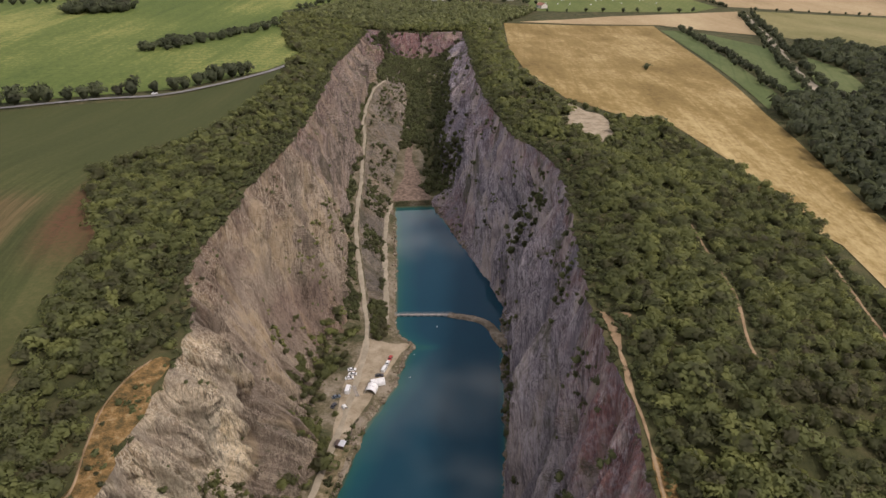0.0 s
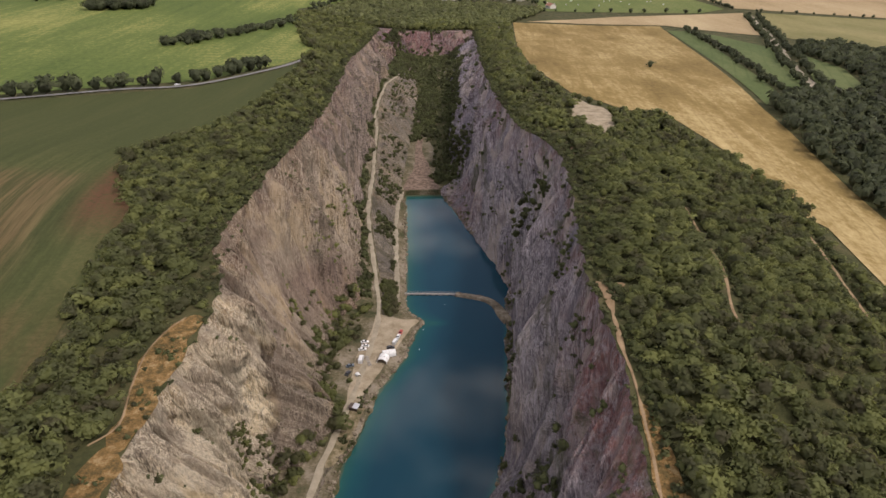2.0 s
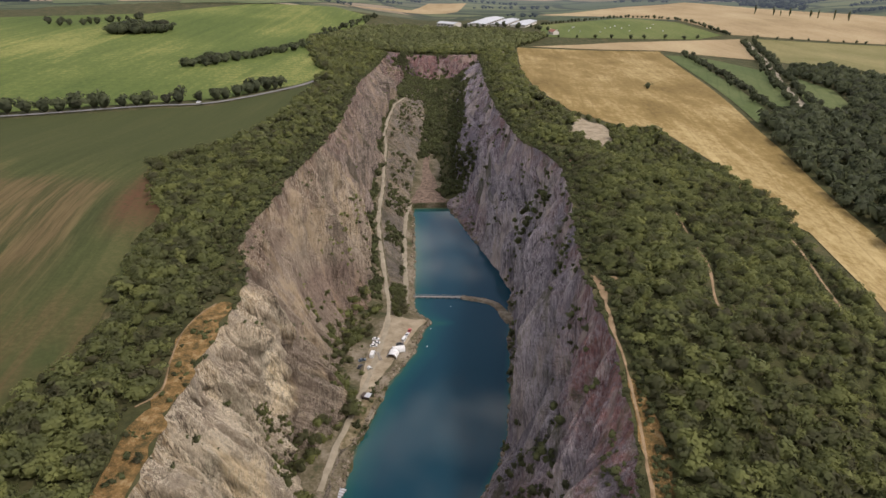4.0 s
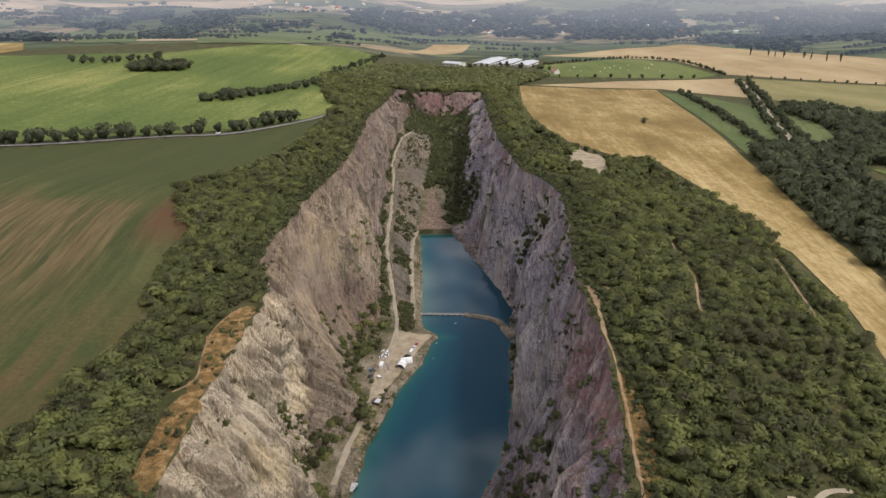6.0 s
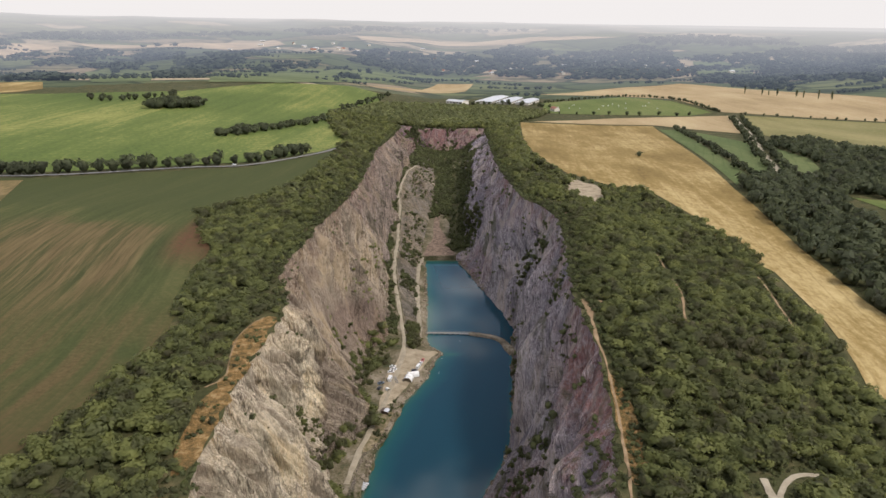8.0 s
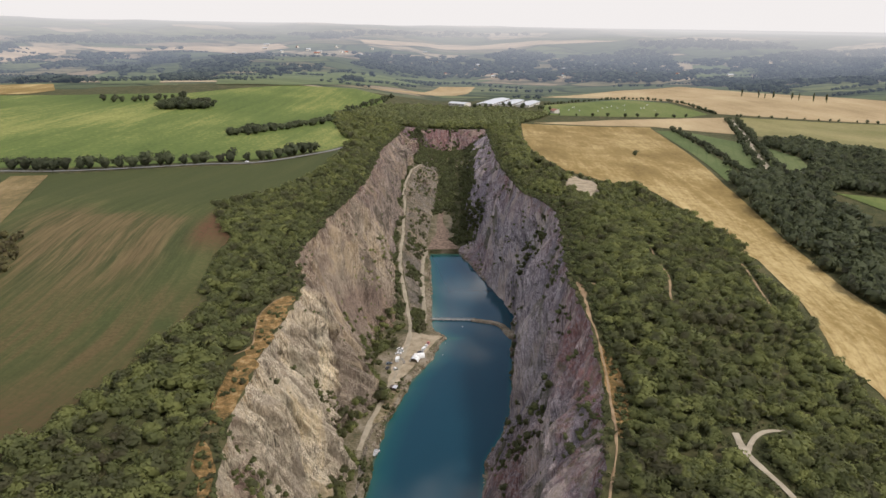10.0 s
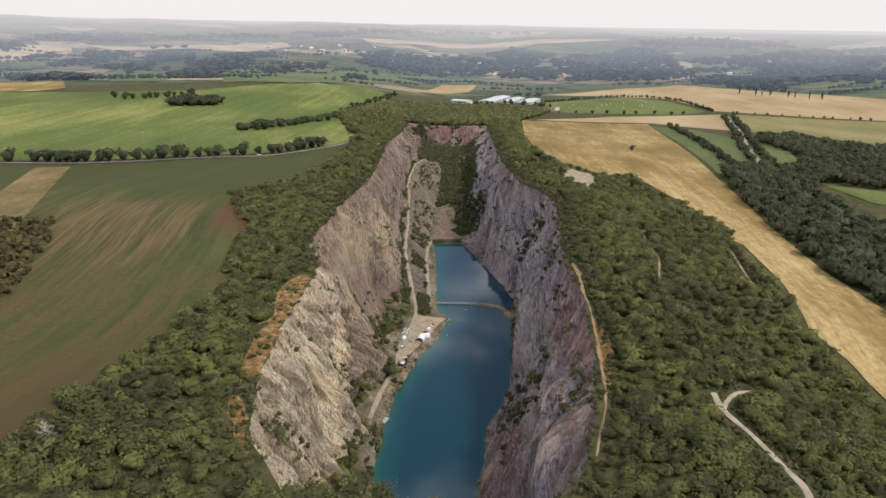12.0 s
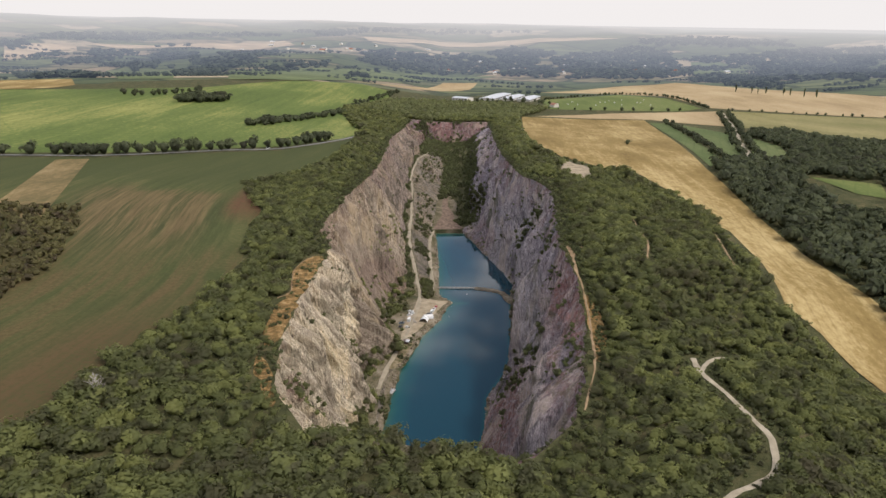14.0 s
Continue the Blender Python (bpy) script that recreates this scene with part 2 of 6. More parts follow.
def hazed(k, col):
    """Paints the haze of the air on a far surface as glow: thin a mile away, nearly white at the horizon."""
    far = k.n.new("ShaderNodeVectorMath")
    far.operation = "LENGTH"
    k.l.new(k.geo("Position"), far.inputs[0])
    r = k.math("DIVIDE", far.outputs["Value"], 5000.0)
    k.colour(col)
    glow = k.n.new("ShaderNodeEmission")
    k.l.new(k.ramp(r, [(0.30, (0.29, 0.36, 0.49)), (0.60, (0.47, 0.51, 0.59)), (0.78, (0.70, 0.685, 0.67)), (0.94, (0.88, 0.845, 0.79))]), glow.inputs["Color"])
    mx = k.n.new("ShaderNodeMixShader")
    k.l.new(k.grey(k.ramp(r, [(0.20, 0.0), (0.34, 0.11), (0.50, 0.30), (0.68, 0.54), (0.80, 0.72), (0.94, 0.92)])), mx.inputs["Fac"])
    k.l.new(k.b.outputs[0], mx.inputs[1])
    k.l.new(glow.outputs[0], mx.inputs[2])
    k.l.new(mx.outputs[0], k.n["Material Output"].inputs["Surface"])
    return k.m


def distance_material(name, scale):
    """Far fields, hedges and meadows, with the haze of miles of air painted over them."""
    k = Mat(name, 1.0, 0, 0.0)
    v = k.coords((0.5, 1.0, 1.0), (0, 0, 0.12))
    w = k.n.new("ShaderNodeVectorMath"); w.operation = "MULTIPLY_ADD"
    t = k.n.new("ShaderNodeTexNoise"); t.inputs["Scale"].default_value = 0.004
    k.l.new(k.tc.outputs["Object"], t.inputs["Vector"])
    k.l.new(t.outputs["Color"], w.inputs[0]); w.inputs[1].default_value = (120, 120, 0); k.l.new(v, w.inputs[2])
    cell = k.voronoi(scale, w.outputs[0], "F1", "Color")
    stops = [(0.0, (0.090, 0.105, 0.048)), (0.16, (0.14, 0.15, 0.066)), (0.3, (0.105, 0.12, 0.055)), (0.42, (0.20, 0.17, 0.095)), (0.52, (0.095, 0.11, 0.052)), (0.62, (0.27, 0.21, 0.13)), (0.74, (0.13, 0.13, 0.066)), (0.84, (0.38, 0.30, 0.19))]
    col = k.ramp(k.grey(cell), stops)
    col.node.color_ramp.interpolation = "CONSTANT"
    hedge = k.voronoi(scale, w.outputs[0], "DISTANCE_TO_EDGE")
    col = k.mix(k.grey(k.ramp(hedge, [(0.03, 0.85), (0.05, 0.0)])), col, (0.040, 0.048, 0.024))
    col = k.mix(k.grey(k.ramp(k.noise(0.014, k.coords((0.45, 1, 1)), 5, 0.7), [(0.50, 0.0), (0.60, 0.8)])), col, (0.050, 0.060, 0.03))
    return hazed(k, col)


def far_crop(name, colour):
    k = Mat(name, 1.0, 0, 0.0)
    f = k.noise(0.02, k.coords((0.3, 1, 1)), 5, 0.65)
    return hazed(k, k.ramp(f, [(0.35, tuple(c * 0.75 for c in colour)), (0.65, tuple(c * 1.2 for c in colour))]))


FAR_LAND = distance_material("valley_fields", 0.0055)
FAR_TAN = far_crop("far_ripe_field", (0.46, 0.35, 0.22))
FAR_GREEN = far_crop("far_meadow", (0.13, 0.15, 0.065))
GRASS = blended("dry_grass_and_scrub", [(0.36, (0.032, 0.036, 0.015)), (0.47, (0.058, 0.060, 0.024)), (0.57, (0.080, 0.074, 0.033)), (0.68, (0.13, 0.105, 0.052))], 0.09, 0.6, 0.8, 0.8)
FLOOR = blended("quarry_floor_scrub", [(0.40, (0.050, 0.055, 0.024)), (0.5, (0.125, 0.105, 0.062)), (0.62, (0.25, 0.21, 0.155))], 0.07, 0.7, 0.6, 0.5)
SOIL = blended("orange_soil", [(0.36, (0.090, 0.078, 0.030)), (0.45, (0.17, 0.115, 0.045)), (0.53, (0.30, 0.180, 0.066)), (0.62, (0.44, 0.31, 0.15))], 0.30, 1.3, 1.0, 1.5)
TRACK = blended("pale_gravel_track", [(0.35, (0.23, 0.195, 0.135)), (0.6, (0.37, 0.32, 0.235))], 0.15, 1.5)
PATH_MAT = blended("trodden_earth", [(0.35, (0.165, 0.108, 0.056)), (0.62, (0.33, 0.235, 0.140))], 0.15, 1.5)
ASPHALT = blended("worn_asphalt", [(0.35, (0.15, 0.145, 0.135)), (0.65, (0.24, 0.23, 0.215))], 0.1, 1.2)
SAND = blended("bare_sandy_ground", [(0.36, (0.19, 0.15, 0.095)), (0.5, (0.30, 0.245, 0.165)), (0.64, (0.40, 0.335, 0.24))], 0.14, 1.2)


def crop_material(name, dark, mid, light, angle, tram=0.05, patch=0.012, tramdark=0.25):
    """A sown or mown field with rows, tramlines and broad patches."""
    k = Mat(name, 0.95, 0, 0.1)
    rot = (0, 0, radians(angle))
    broad = k.noise(patch, k.coords((1, 0.45, 1), rot), 4, 0.55)
    rows = k.noise(0.09, k.coords((1, 0.045, 1), rot), 5, 0.65)
    fine = k.noise(0.26, k.coords((1, 0.6, 1), rot), 7, 0.78)
    f = k.math("ADD", k.math("MULTIPLY", broad, 0.44), k.math("ADD", k.math("MULTIPLY", rows, 0.20), k.math("MULTIPLY", fine, 0.36)))
    col = k.ramp(f, [(0.38, dark), (0.5, mid), (0.62, light)])
    w = k.n.new("ShaderNodeTexWave")
    w.inputs["Scale"].default_value, w.inputs["Distortion"].default_value, w.inputs["Detail"].default_value = tram, 1.2, 2
    k.l.new(k.coords((1, 1, 1), rot), w.inputs["Vector"])
    line = k.ramp(w.outputs["Fac"], [(0.0, 1.0), (0.12, 0.0)])
    line = k.math("MULTIPLY", k.grey(line), k.grey(k.ramp(rows, [(0.4, 0.0), (0.6, tramdark * 2)])))
    col = k.mix(line, col, dark)
    return k.colour(col).bump(fine, 0.3, 0.3).m


WHEAT = crop_material("ripe_wheat", (0.138, 0.095, 0.031), (0.232, 0.163, 0.060), (0.43, 0.33, 0.155), 8, 0.035, 0.02, 0.16)


def stubble_material():
    """A harvested field: mowing marks that follow the wood's edge, green regrowth and red-brown bare earth."""
    k = Mat("brown_green_stubble", 0.95, 0, 0.1)
    lane = k.n.new("ShaderNodeAttribute")
    lane.attribute_name = "lane"
    lane = lane.outputs["Fac"]
    y = k.axis(k.tc.outputs["Object"], 1)

    def stretch(v, lo, hi):
        r = k.n.new("ShaderNodeMapRange")
        r.interpolation_type = "SMOOTHSTEP"
        r.inputs["From Min"].default_value, r.inputs["From Max"].default_value = lo, hi
        k.l.new(v, r.inputs["Value"])
        return r.outputs["Result"]

    def rows(across, along):
        c = k.n.new("ShaderNodeCombineXYZ")
        k.l.new(k.math("MULTIPLY", lane, across), c.inputs[0])
        k.l.new(k.math("MULTIPLY", y, along), c.inputs[1])
        return c.outputs[0]
    fine = k.noise(0.45, None, 7, 0.78)
    broad = k.noise(0.012, None, 5, 0.6, 0.4)
    thin = k.noise(1.0, rows(0.30, 0.012), 6, 0.72)
    wide = k.noise(1.0, rows(0.055, 0.006), 5, 0.66)
    wander = k.math("ADD", y, k.math("MULTIPLY", k.math("SUBTRACT", broad, 0.5), 120.0))
    col = k.ramp(k.math("ADD", k.math("MULTIPLY", wide, 0.5), k.math("MULTIPLY", k.math("ADD", fine, thin), 0.25)), [(0.38, (0.042, 0.054, 0.019)), (0.50, (0.070, 0.080, 0.028)), (0.62, (0.125, 0.118, 0.046))])
    top = stretch(wander, 345.0, 385.0)
    col = k.mix(k.math("MULTIPLY", top, 0.75), col, k.mix(fine, (0.044, 0.056, 0.020), (0.080, 0.088, 0.032)))
    middle = k.math("MULTIPLY", k.math("MULTIPLY", stretch(wander, 350.0, 318.0), stretch(wander, 150.0, 230.0)), k.math("MULTIPLY", stretch(lane, 16.0, 34.0), stretch(lane, 150.0, 105.0)))
    mown = k.math("MULTIPLY", middle, k.grey(k.ramp(k.math("ADD", k.math("MULTIPLY", thin, 0.55), k.math("MULTIPLY", wide, 0.45)), [(0.40, 0.15), (0.54, 0.95)])))
    col = k.mix(mown, col, k.mix(k.grey(k.ramp(thin, [(0.40, 0.0), (0.66, 1.0)])), (0.090, 0.066, 0.031), (0.175, 0.132, 0.062)))
    front = k.math("MULTIPLY", stretch(wander, 230.0, 150.0), k.grey(k.ramp(k.math("ADD", k.math("MULTIPLY", wide, 0.7), k.math("MULTIPLY", thin, 0.3)), [(0.45, 0.0), (0.56, 0.70)])))
    col = k.mix(front, col, k.mix(k.grey(k.ramp(fine, [(0.35, 0.0), (0.65, 1.0)])), (0.078, 0.052, 0.024), (0.128, 0.088, 0.042)))
    low = k.math("MULTIPLY", k.math("MULTIPLY", stretch(wander, 150.0, 60.0), stretch(lane, 60.0, 15.0)), k.grey(k.ramp(fine, [(0.38, 0.2), (0.6, 0.8)])))
    col = k.mix(low, col, (0.092, 0.056, 0.029))
    edge = k.math("MULTIPLY", k.math("MULTIPLY", stretch(lane, 22.0, 9.0), k.math("MULTIPLY", stretch(y, 430.0, 390.0), stretch(y, 240.0, 300.0))), k.grey(k.ramp(fine, [(0.38, 0.35), (0.60, 0.95)])))
    col = k.mix(edge, col, (0.130, 0.062, 0.036))
    col = k.mix(1.0, col, (0.86, 0.85, 0.84), "MULTIPLY")
    return k.colour(col).bump(fine, 0.3, 0.3).m


STUBBLE = stubble_material()
TAN = crop_material("tan_stubble", (0.25, 0.185, 0.095), (0.34, 0.255, 0.14), (0.42, 0.335, 0.19), -30, 0.03)
MOWN = crop_material("mown_strip", (0.085, 0.078, 0.032), (0.165, 0.122, 0.055), (0.27, 0.20, 0.10), -22, 0.05, 0.03, 0.1)
# The broad light bands put sun between cloud shadows into the crop colour.
GREEN = crop_material("green_crop", (0.060, 0.088, 0.022), (0.104, 0.134, 0.034), (0.275, 0.265, 0.082), 82, 0.02, 0.006)
MEADOW = crop_material("mown_meadow", (0.075, 0.100, 0.030), (0.115, 0.140, 0.042), (0.17, 0.175, 0.065), 30, 0.03)
STRIP = crop_material("clover_strip", (0.062, 0.088, 0.030), (0.092, 0.116, 0.042), (0.135, 0.150, 0.060), 20, 0.03)
OLIVE = crop_material("olive_grass_field", (0.13, 0.125, 0.045), (0.19, 0.17, 0.07), (0.26, 0.225, 0.10), -30, 0.03)


def leaf_material(name, dark, mid, light, cell=0.16):
    k = Mat(name, 0.75, 0, 0.2)
    crown = k.grey(k.voronoi(cell, k.geo("Position"), "F1", "Color"))
    patch = k.noise(0.02, k.geo("Position"), 3, 0.6)
    island = k.geo("Random Per Island")
    f = k.math("ADD", k.math("MULTIPLY", crown, 0.42), k.math("ADD", k.math("MULTIPLY", island, 0.06), k.math("MULTIPLY", patch, 0.58)))
    k.colour(k.ramp(f, [(0.26, tuple(c * q for c, q in zip(dark, (1.05, 0.90, 1.05)))), (0.40, dark), (0.56, mid), (0.82, light)]))
    tr = k.n.new("ShaderNodeBsdfTranslucent")
    tr.inputs["Color"].default_value = (*[c * 1.25 for c in light], 1)
    mx = k.n.new("ShaderNodeMixShader")
    mx.inputs["Fac"].default_value = 0.42
    k.l.new(k.b.outputs[0], mx.inputs[1])
    k.l.new(tr.outputs[0], mx.inputs[2])
    k.l.new(mx.outputs[0], k.n["Material Output"].inputs["Surface"])
    return k.m


LEAF = leaf_material("broadleaf_foliage", (0.074, 0.075, 0.037), (0.112, 0.124, 0.047), (0.208, 0.218, 0.070))
LEAF_PALE = leaf_material("pale_foliage", (0.090, 0.098, 0.045), (0.140, 0.155, 0.066), (0.225, 0.235, 0.095))
LEAF_DARK = leaf_material("dark_wood_foliage", (0.054, 0.061, 0.034), (0.074, 0.085, 0.045), (0.108, 0.120, 0.059), 0.12)
THICKET = leaf_material("brown_green_thicket", (0.070, 0.056, 0.032), (0.105, 0.094, 0.042), (0.165, 0.150, 0.058), 0.2)
SCRUB = leaf_material("scrub_foliage", (0.058, 0.060, 0.030), (0.086, 0.097, 0.040), (0.142, 0.152, 0.060), 0.3)
# Distant trees, with haze painted over their blue-green leaf colour.
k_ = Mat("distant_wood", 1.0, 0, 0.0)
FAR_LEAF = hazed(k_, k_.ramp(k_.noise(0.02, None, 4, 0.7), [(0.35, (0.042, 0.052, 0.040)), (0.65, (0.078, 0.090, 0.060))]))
BARK = blended("grey_brown_bark", [(0.3, (0.06, 0.045, 0.032)), (0.7, (0.16, 0.125, 0.095))], 0.5, 5)
DEADWOOD = blended("bleached_dead_wood", [(0.3, (0.30, 0.27, 0.23)), (0.7, (0.48, 0.44, 0.38))], 0.5, 5)


def water_material():
    k = Mat("quarry_water", 0.05, 0, 0.40)
    k.b.inputs["IOR"].default_value = 1.33
    at = k.n.new("ShaderNodeAttribute")
    at.attribute_name = "depth"
    mottle = k.noise(0.03, None, 3, 0.5)
    d = k.math("ADD", at.outputs["Fac"], k.math("MULTIPLY", k.math("SUBTRACT", mottle, 0.5), 0.15))
    k.colour(k.ramp(d, [(0.0, (0.085, 0.100, 0.055)), (0.10, (0.017, 0.076, 0.068)), (0.40, (0.011, 0.060, 0.072)), (1.0, (0.010, 0.042, 0.063))]))
    w = k.noise(0.8, k.coords((1, 0.6, 1)), 4, 0.6)
    return k.bump(w, 0.06, 0.10).m


WATER = water_material()


# ---- numeric helpers ----
def sstep(a, b, v):
    u = np.clip((np.asarray(v, float) - a) / (b - a), 0, 1)
    return u * u * (3 - 2 * u)


def vnoise(x, y, z, seed=0):
    """Smooth value noise in [-1, 1] on arrays."""
    x, y, z = (np.asarray(v, float) for v in (x, y, z))
    x, y, z = np.broadcast_arrays(x, y, z)
    i, j, k = (np.floor(v).astype(np.int64) for v in (x, y, z))
    fx, fy, fz = x - i, y - j, z - k
    fx, fy, fz = (f * f * (3 - 2 * f) for f in (fx, fy, fz))

    def h(a, b, c):
        n = np.asarray(a * 374761393 + b * 668265263 + c * 2147483647 + seed * 974634777) & 0xFFFFFFFF
        n = ((n ^ (n >> 13)) * 1274126177) & 0xFFFFFFFF
        n = ((n ^ (n >> 16)) * 1103515245) & 0xFFFFFFFF
        return ((n ^ (n >> 15)) & 0xFFFF) / 32767.5 - 1
    r = 0
    for a in (0, 1):
        for b in (0, 1):
            for c in (0, 1):
                r = r + h(i + a, j + b, k + c) * (fx if a else 1 - fx) * (fy if b else 1 - fy) * (fz if c else 1 - fz)
    return r


def fbm(x, y, z, octaves=4, seed=0):
    r, a = 0, 0.5
    for o in range(octaves):
        r = r + a * vnoise(x * 2 ** o, y * 2 ** o, z * 2 ** o, seed + o)
        a *= 0.5
    return r


def mesh_object(name, verts, faces, material, smooth=False, normals=None):
    """One mesh object from an array of vertices and an array of equal faces."""
    me = bpy.data.meshes.new(name)
    verts, faces = np.asarray(verts, np.float32), np.asarray(faces, np.int32)
    me.vertices.add(len(verts))
    me.vertices.foreach_set("co", verts.ravel())
    n = faces.shape[1]
    me.loops.add(faces.size)
    me.loops.foreach_set("vertex_index", faces.ravel())
    me.polygons.add(len(faces))
    me.polygons.foreach_set("loop_start", np.arange(0, faces.size, n, dtype=np.int32))
    me.polygons.foreach_set("loop_total", np.full(len(faces), n, np.int32))
    me.update(calc_edges=True)
    me.polygons.foreach_set("use_smooth", np.full(len(faces), smooth))
    me.materials.append(material)
    if normals is not None:
        me.polygons.foreach_set("use_smooth", np.full(len(faces), True))
        me.normals_split_custom_set_from_vertices(np.asarray(normals, np.float32))
    return new(name, me)


def grid_faces(rows, cols):
    a = np.arange(rows * cols).reshape(rows, cols)
    return np.stack([a[:-1, :-1], a[:-1, 1:], a[1:, 1:], a[1:, :-1]], -1).reshape(-1, 4)


# ---- the lie of the land ----
WATER_Z = -78.0


def base(x, y):
    """Height of the land as it was before the quarry was dug."""
    x, y = np.asarray(x, float), np.asarray(y, float)
    left = 36 * (1 - np.exp(-np.maximum(-x - 85, 0) / 330)) + 3 * sstep(-40, -90, x)
    k = np.interp(y, [150, 450, 900], [0.20, 0.09, 0.03])
    right = -k * (np.clip(x - 105, 0, 130) + 0.3 * np.maximum(x - 235, 0) * np.exp(-np.maximum(x - 235, 0) / 900))
    near = -15 * sstep(190, 100, y) * sstep(-40, 30, x)
    far = -30 * sstep(500, 1100, y) * sstep(-500, 60, x) - 20 * sstep(1350, 2000, y)
    r = np.hypot(x, y)
    s = sstep(1900, 4900, r) * (0.55 + 0.45 * sstep(2500, 4700, r))
    bearing = np.clip(x / np.maximum(y, 500) / 0.667, -1.4, 1.4)
    roll = fbm(x / 600, y / 600, 0.5, 3, 7) * 46 * sstep(1500, 2600, r) * sstep(5200, 4000, r)
    return (left + right + near + far) * (1 - s) + (138 - 118 * bearing) * s + roll


# cross-sections of the pit, from the left rim to the right one, along y
KY = [0, 40, 80, 125, 165, 200, 226, 250, 280, 310, 332, 350, 380, 410, 440, 480, 508, 509.4, 560, 620, 655, 700, 760, 820, 1030]
RIM_L = [-58, -83, -90, -91, -91, -89, -92, -102, -104, -101, -100, -100, -97, -93, -90, -87, -87, -87, -88, -89, -91, -93, -90, -87, -84]
UP_L = [-55, -78, -86, -88, -89, -88, -90, -99, -100, -96, -95, -95, -93, -90, -86, -84, -83, -83, -84, -85, -86, -88, -85, -82, -79]
MID_L = [-50, -70, -76, -80, -84, -88, -86, -90, -88, -84, -78, -74, -77, -76, -74, -74, -73, -73, -74, -75, -77, -78, -75, -72, -68]
TOE_L = [-44, -60, -66, -68, -69, -64, -59, -66, -67, -62, -55, -52, -58, -62, -64, -65, -65, -65, -66, -67, -71, -70, -66, -62, -58]
TOE_LZ = [-60, -70, -73, -74, -74, -74, -72, -73, -73, -74, -72, -66, -62, -60, -58, -56, -55, -55, -54, -51, -47, -44, -41, -40, -52]
ROAD = [-38, -50, -55, -58, -59.5, -55.5, -50, -46, -42, -39, -39.5, -42, -46.5, -51, -54.5, -56, -56, -56, -58.5, -60.5, -65, -64, -60, -44, -44]
ROAD_Z = [-75.5, -75.5, -75.5, -75.5, -75.5, -75.5, -75.5, -75.7, -76, -76, -76, -73.5, -69, -65, -62, -59.5, -58.5, -58.3, -56, -53, -50, -46, -43, -44, -58]
TRK = [-33, -45, -50, -53, -54, -50, -44, -40, -33, -30, -32, -31, -33, -35, -36.5, -37, -35, -35, -32, -30, -28, -23, -22, -18, -10]
TRK_Z = [-76, -76, -76, -76, -76, -76, -76, -76, -76, -76, -75.5, -75, -75, -75, -75, -75, -75, -74, -72, -69.5, -68, -66, -62, -58, -62]
SH_L = [-30, -40, -46, -52, -51, -46.5, -40, -35.5, -22, -16, -23, -24, -25, -25.5, -27, -29, -30, -30, -26, -24, -22, -22, -20, -14, -6]
SH_R = [-14, -8, -4, 5, 9, 24, 28, 30, 33, 35.5, 37, 41, 35, 27, 19, 8, 0, 0, 6, 8, 9, 10, 10, 8, 6]
FLOOR_Z = [-78, -78, -78, -78, -78, -78, -78, -78, -78, -78, -78, -78, -78, -78, -78, -78, -78, -74, -72, -69.5, -67.5, -65, -62, -58, -62]
BEN_R = [-6, 8, 14, 20, 24, 30, 33, 36, 40, 43, 46, 45, 38, 31, 26, 20, 16, 16, 14, 14, 14, 16, 19, 21, 20]
BEN_RZ = [-70, -68, -60, -55, -60, -73, -75, -74, -74, -74, -74, -75, -76, -75, -73, -70, -70, -70, -68, -64, -62, -60, -57, -54, -58]
MID_R = [0, 24, 34, 38, 42, 46, 46, 48, 50, 54, 56, 56, 55, 52, 44, 38, 36, 36, 32, 31, 31, 33, 35, 38, 38]
RIM_R = [8, 38, 50, 59, 61, 59.5, 60, 63, 66, 70, 72, 74, 75, 68, 56, 51, 48, 48, 46, 45, 45, 46, 48, 50, 54]


def at(table, y):
    return np.interp(y, KY, table)


def rim_l(y):
    return at(RIM_L, y) + 3.0 * fbm(np.asarray(y, float) / 13, 0.5, 0.5, 3, 71) * sstep(10, 40, y)


def rim_r(y):
    return at(RIM_R, y) + 3.0 * fbm(np.asarray(y, float) / 11, 4.5, 0.5, 3, 72) * sstep(10, 40, y)


def section(y):
    """Control points (x, z) of the cross-sections at the rows y: two arrays, rows by 15."""
    y = np.asarray(y, float)
    rl, rr = rim_l(y), rim_r(y)
    zl, zr = base(rl, y), base(rr, y)
    spit = 5 * np.exp(-((y - 315) / 5) ** 2)
    fz = at(FLOOR_Z, y)
    bed = np.where(y < 509, -9.0, 0.0)
    road, roadz = at(ROAD, y), at(ROAD_Z, y)
    park = sstep(255, 275, y) * sstep(330, 318, y)
    trk, trkz = at(TRK, y), at(TRK_Z, y)
    rl_, rr_ = road - 2.4 - 7 * park, road + 2.4 + 4 * park
    sl, sr = at(SH_L, y) + spit, at(SH_R, y)
    trk = np.clip(trk, rr_ + 0.8, sl - 4)
    toe = np.minimum(at(TOE_L, y), rl_ - 1.0)
    x = [rl, at(UP_L, y), at(MID_L, y), toe, rl_, rr_, trk, trk + 3.2, sl, sl + 5, sr - 5, sr, at(BEN_R, y), at(MID_R, y), rr]
    z = [zl, zl - 14, 0.5 * zl + 0.5 * at(TOE_LZ, y), at(TOE_LZ, y), roadz, roadz, trkz, trkz, fz + 0.0, fz + bed, fz + bed, fz, at(BEN_RZ, y), 0.52 * zr + 0.48 * at(BEN_RZ, y), zr]
    x, z = np.stack(x, -1), np.stack(z, -1)
    e = sstep(4, 46, y)[:, None] * sstep(1007, 988, y[:, None] + 9 * fbm(x / 22, 0.5, 0.5, 3, 77))
    return x, base(x, y[:, None]) * (1 - e) + z * e, e[:, 7]


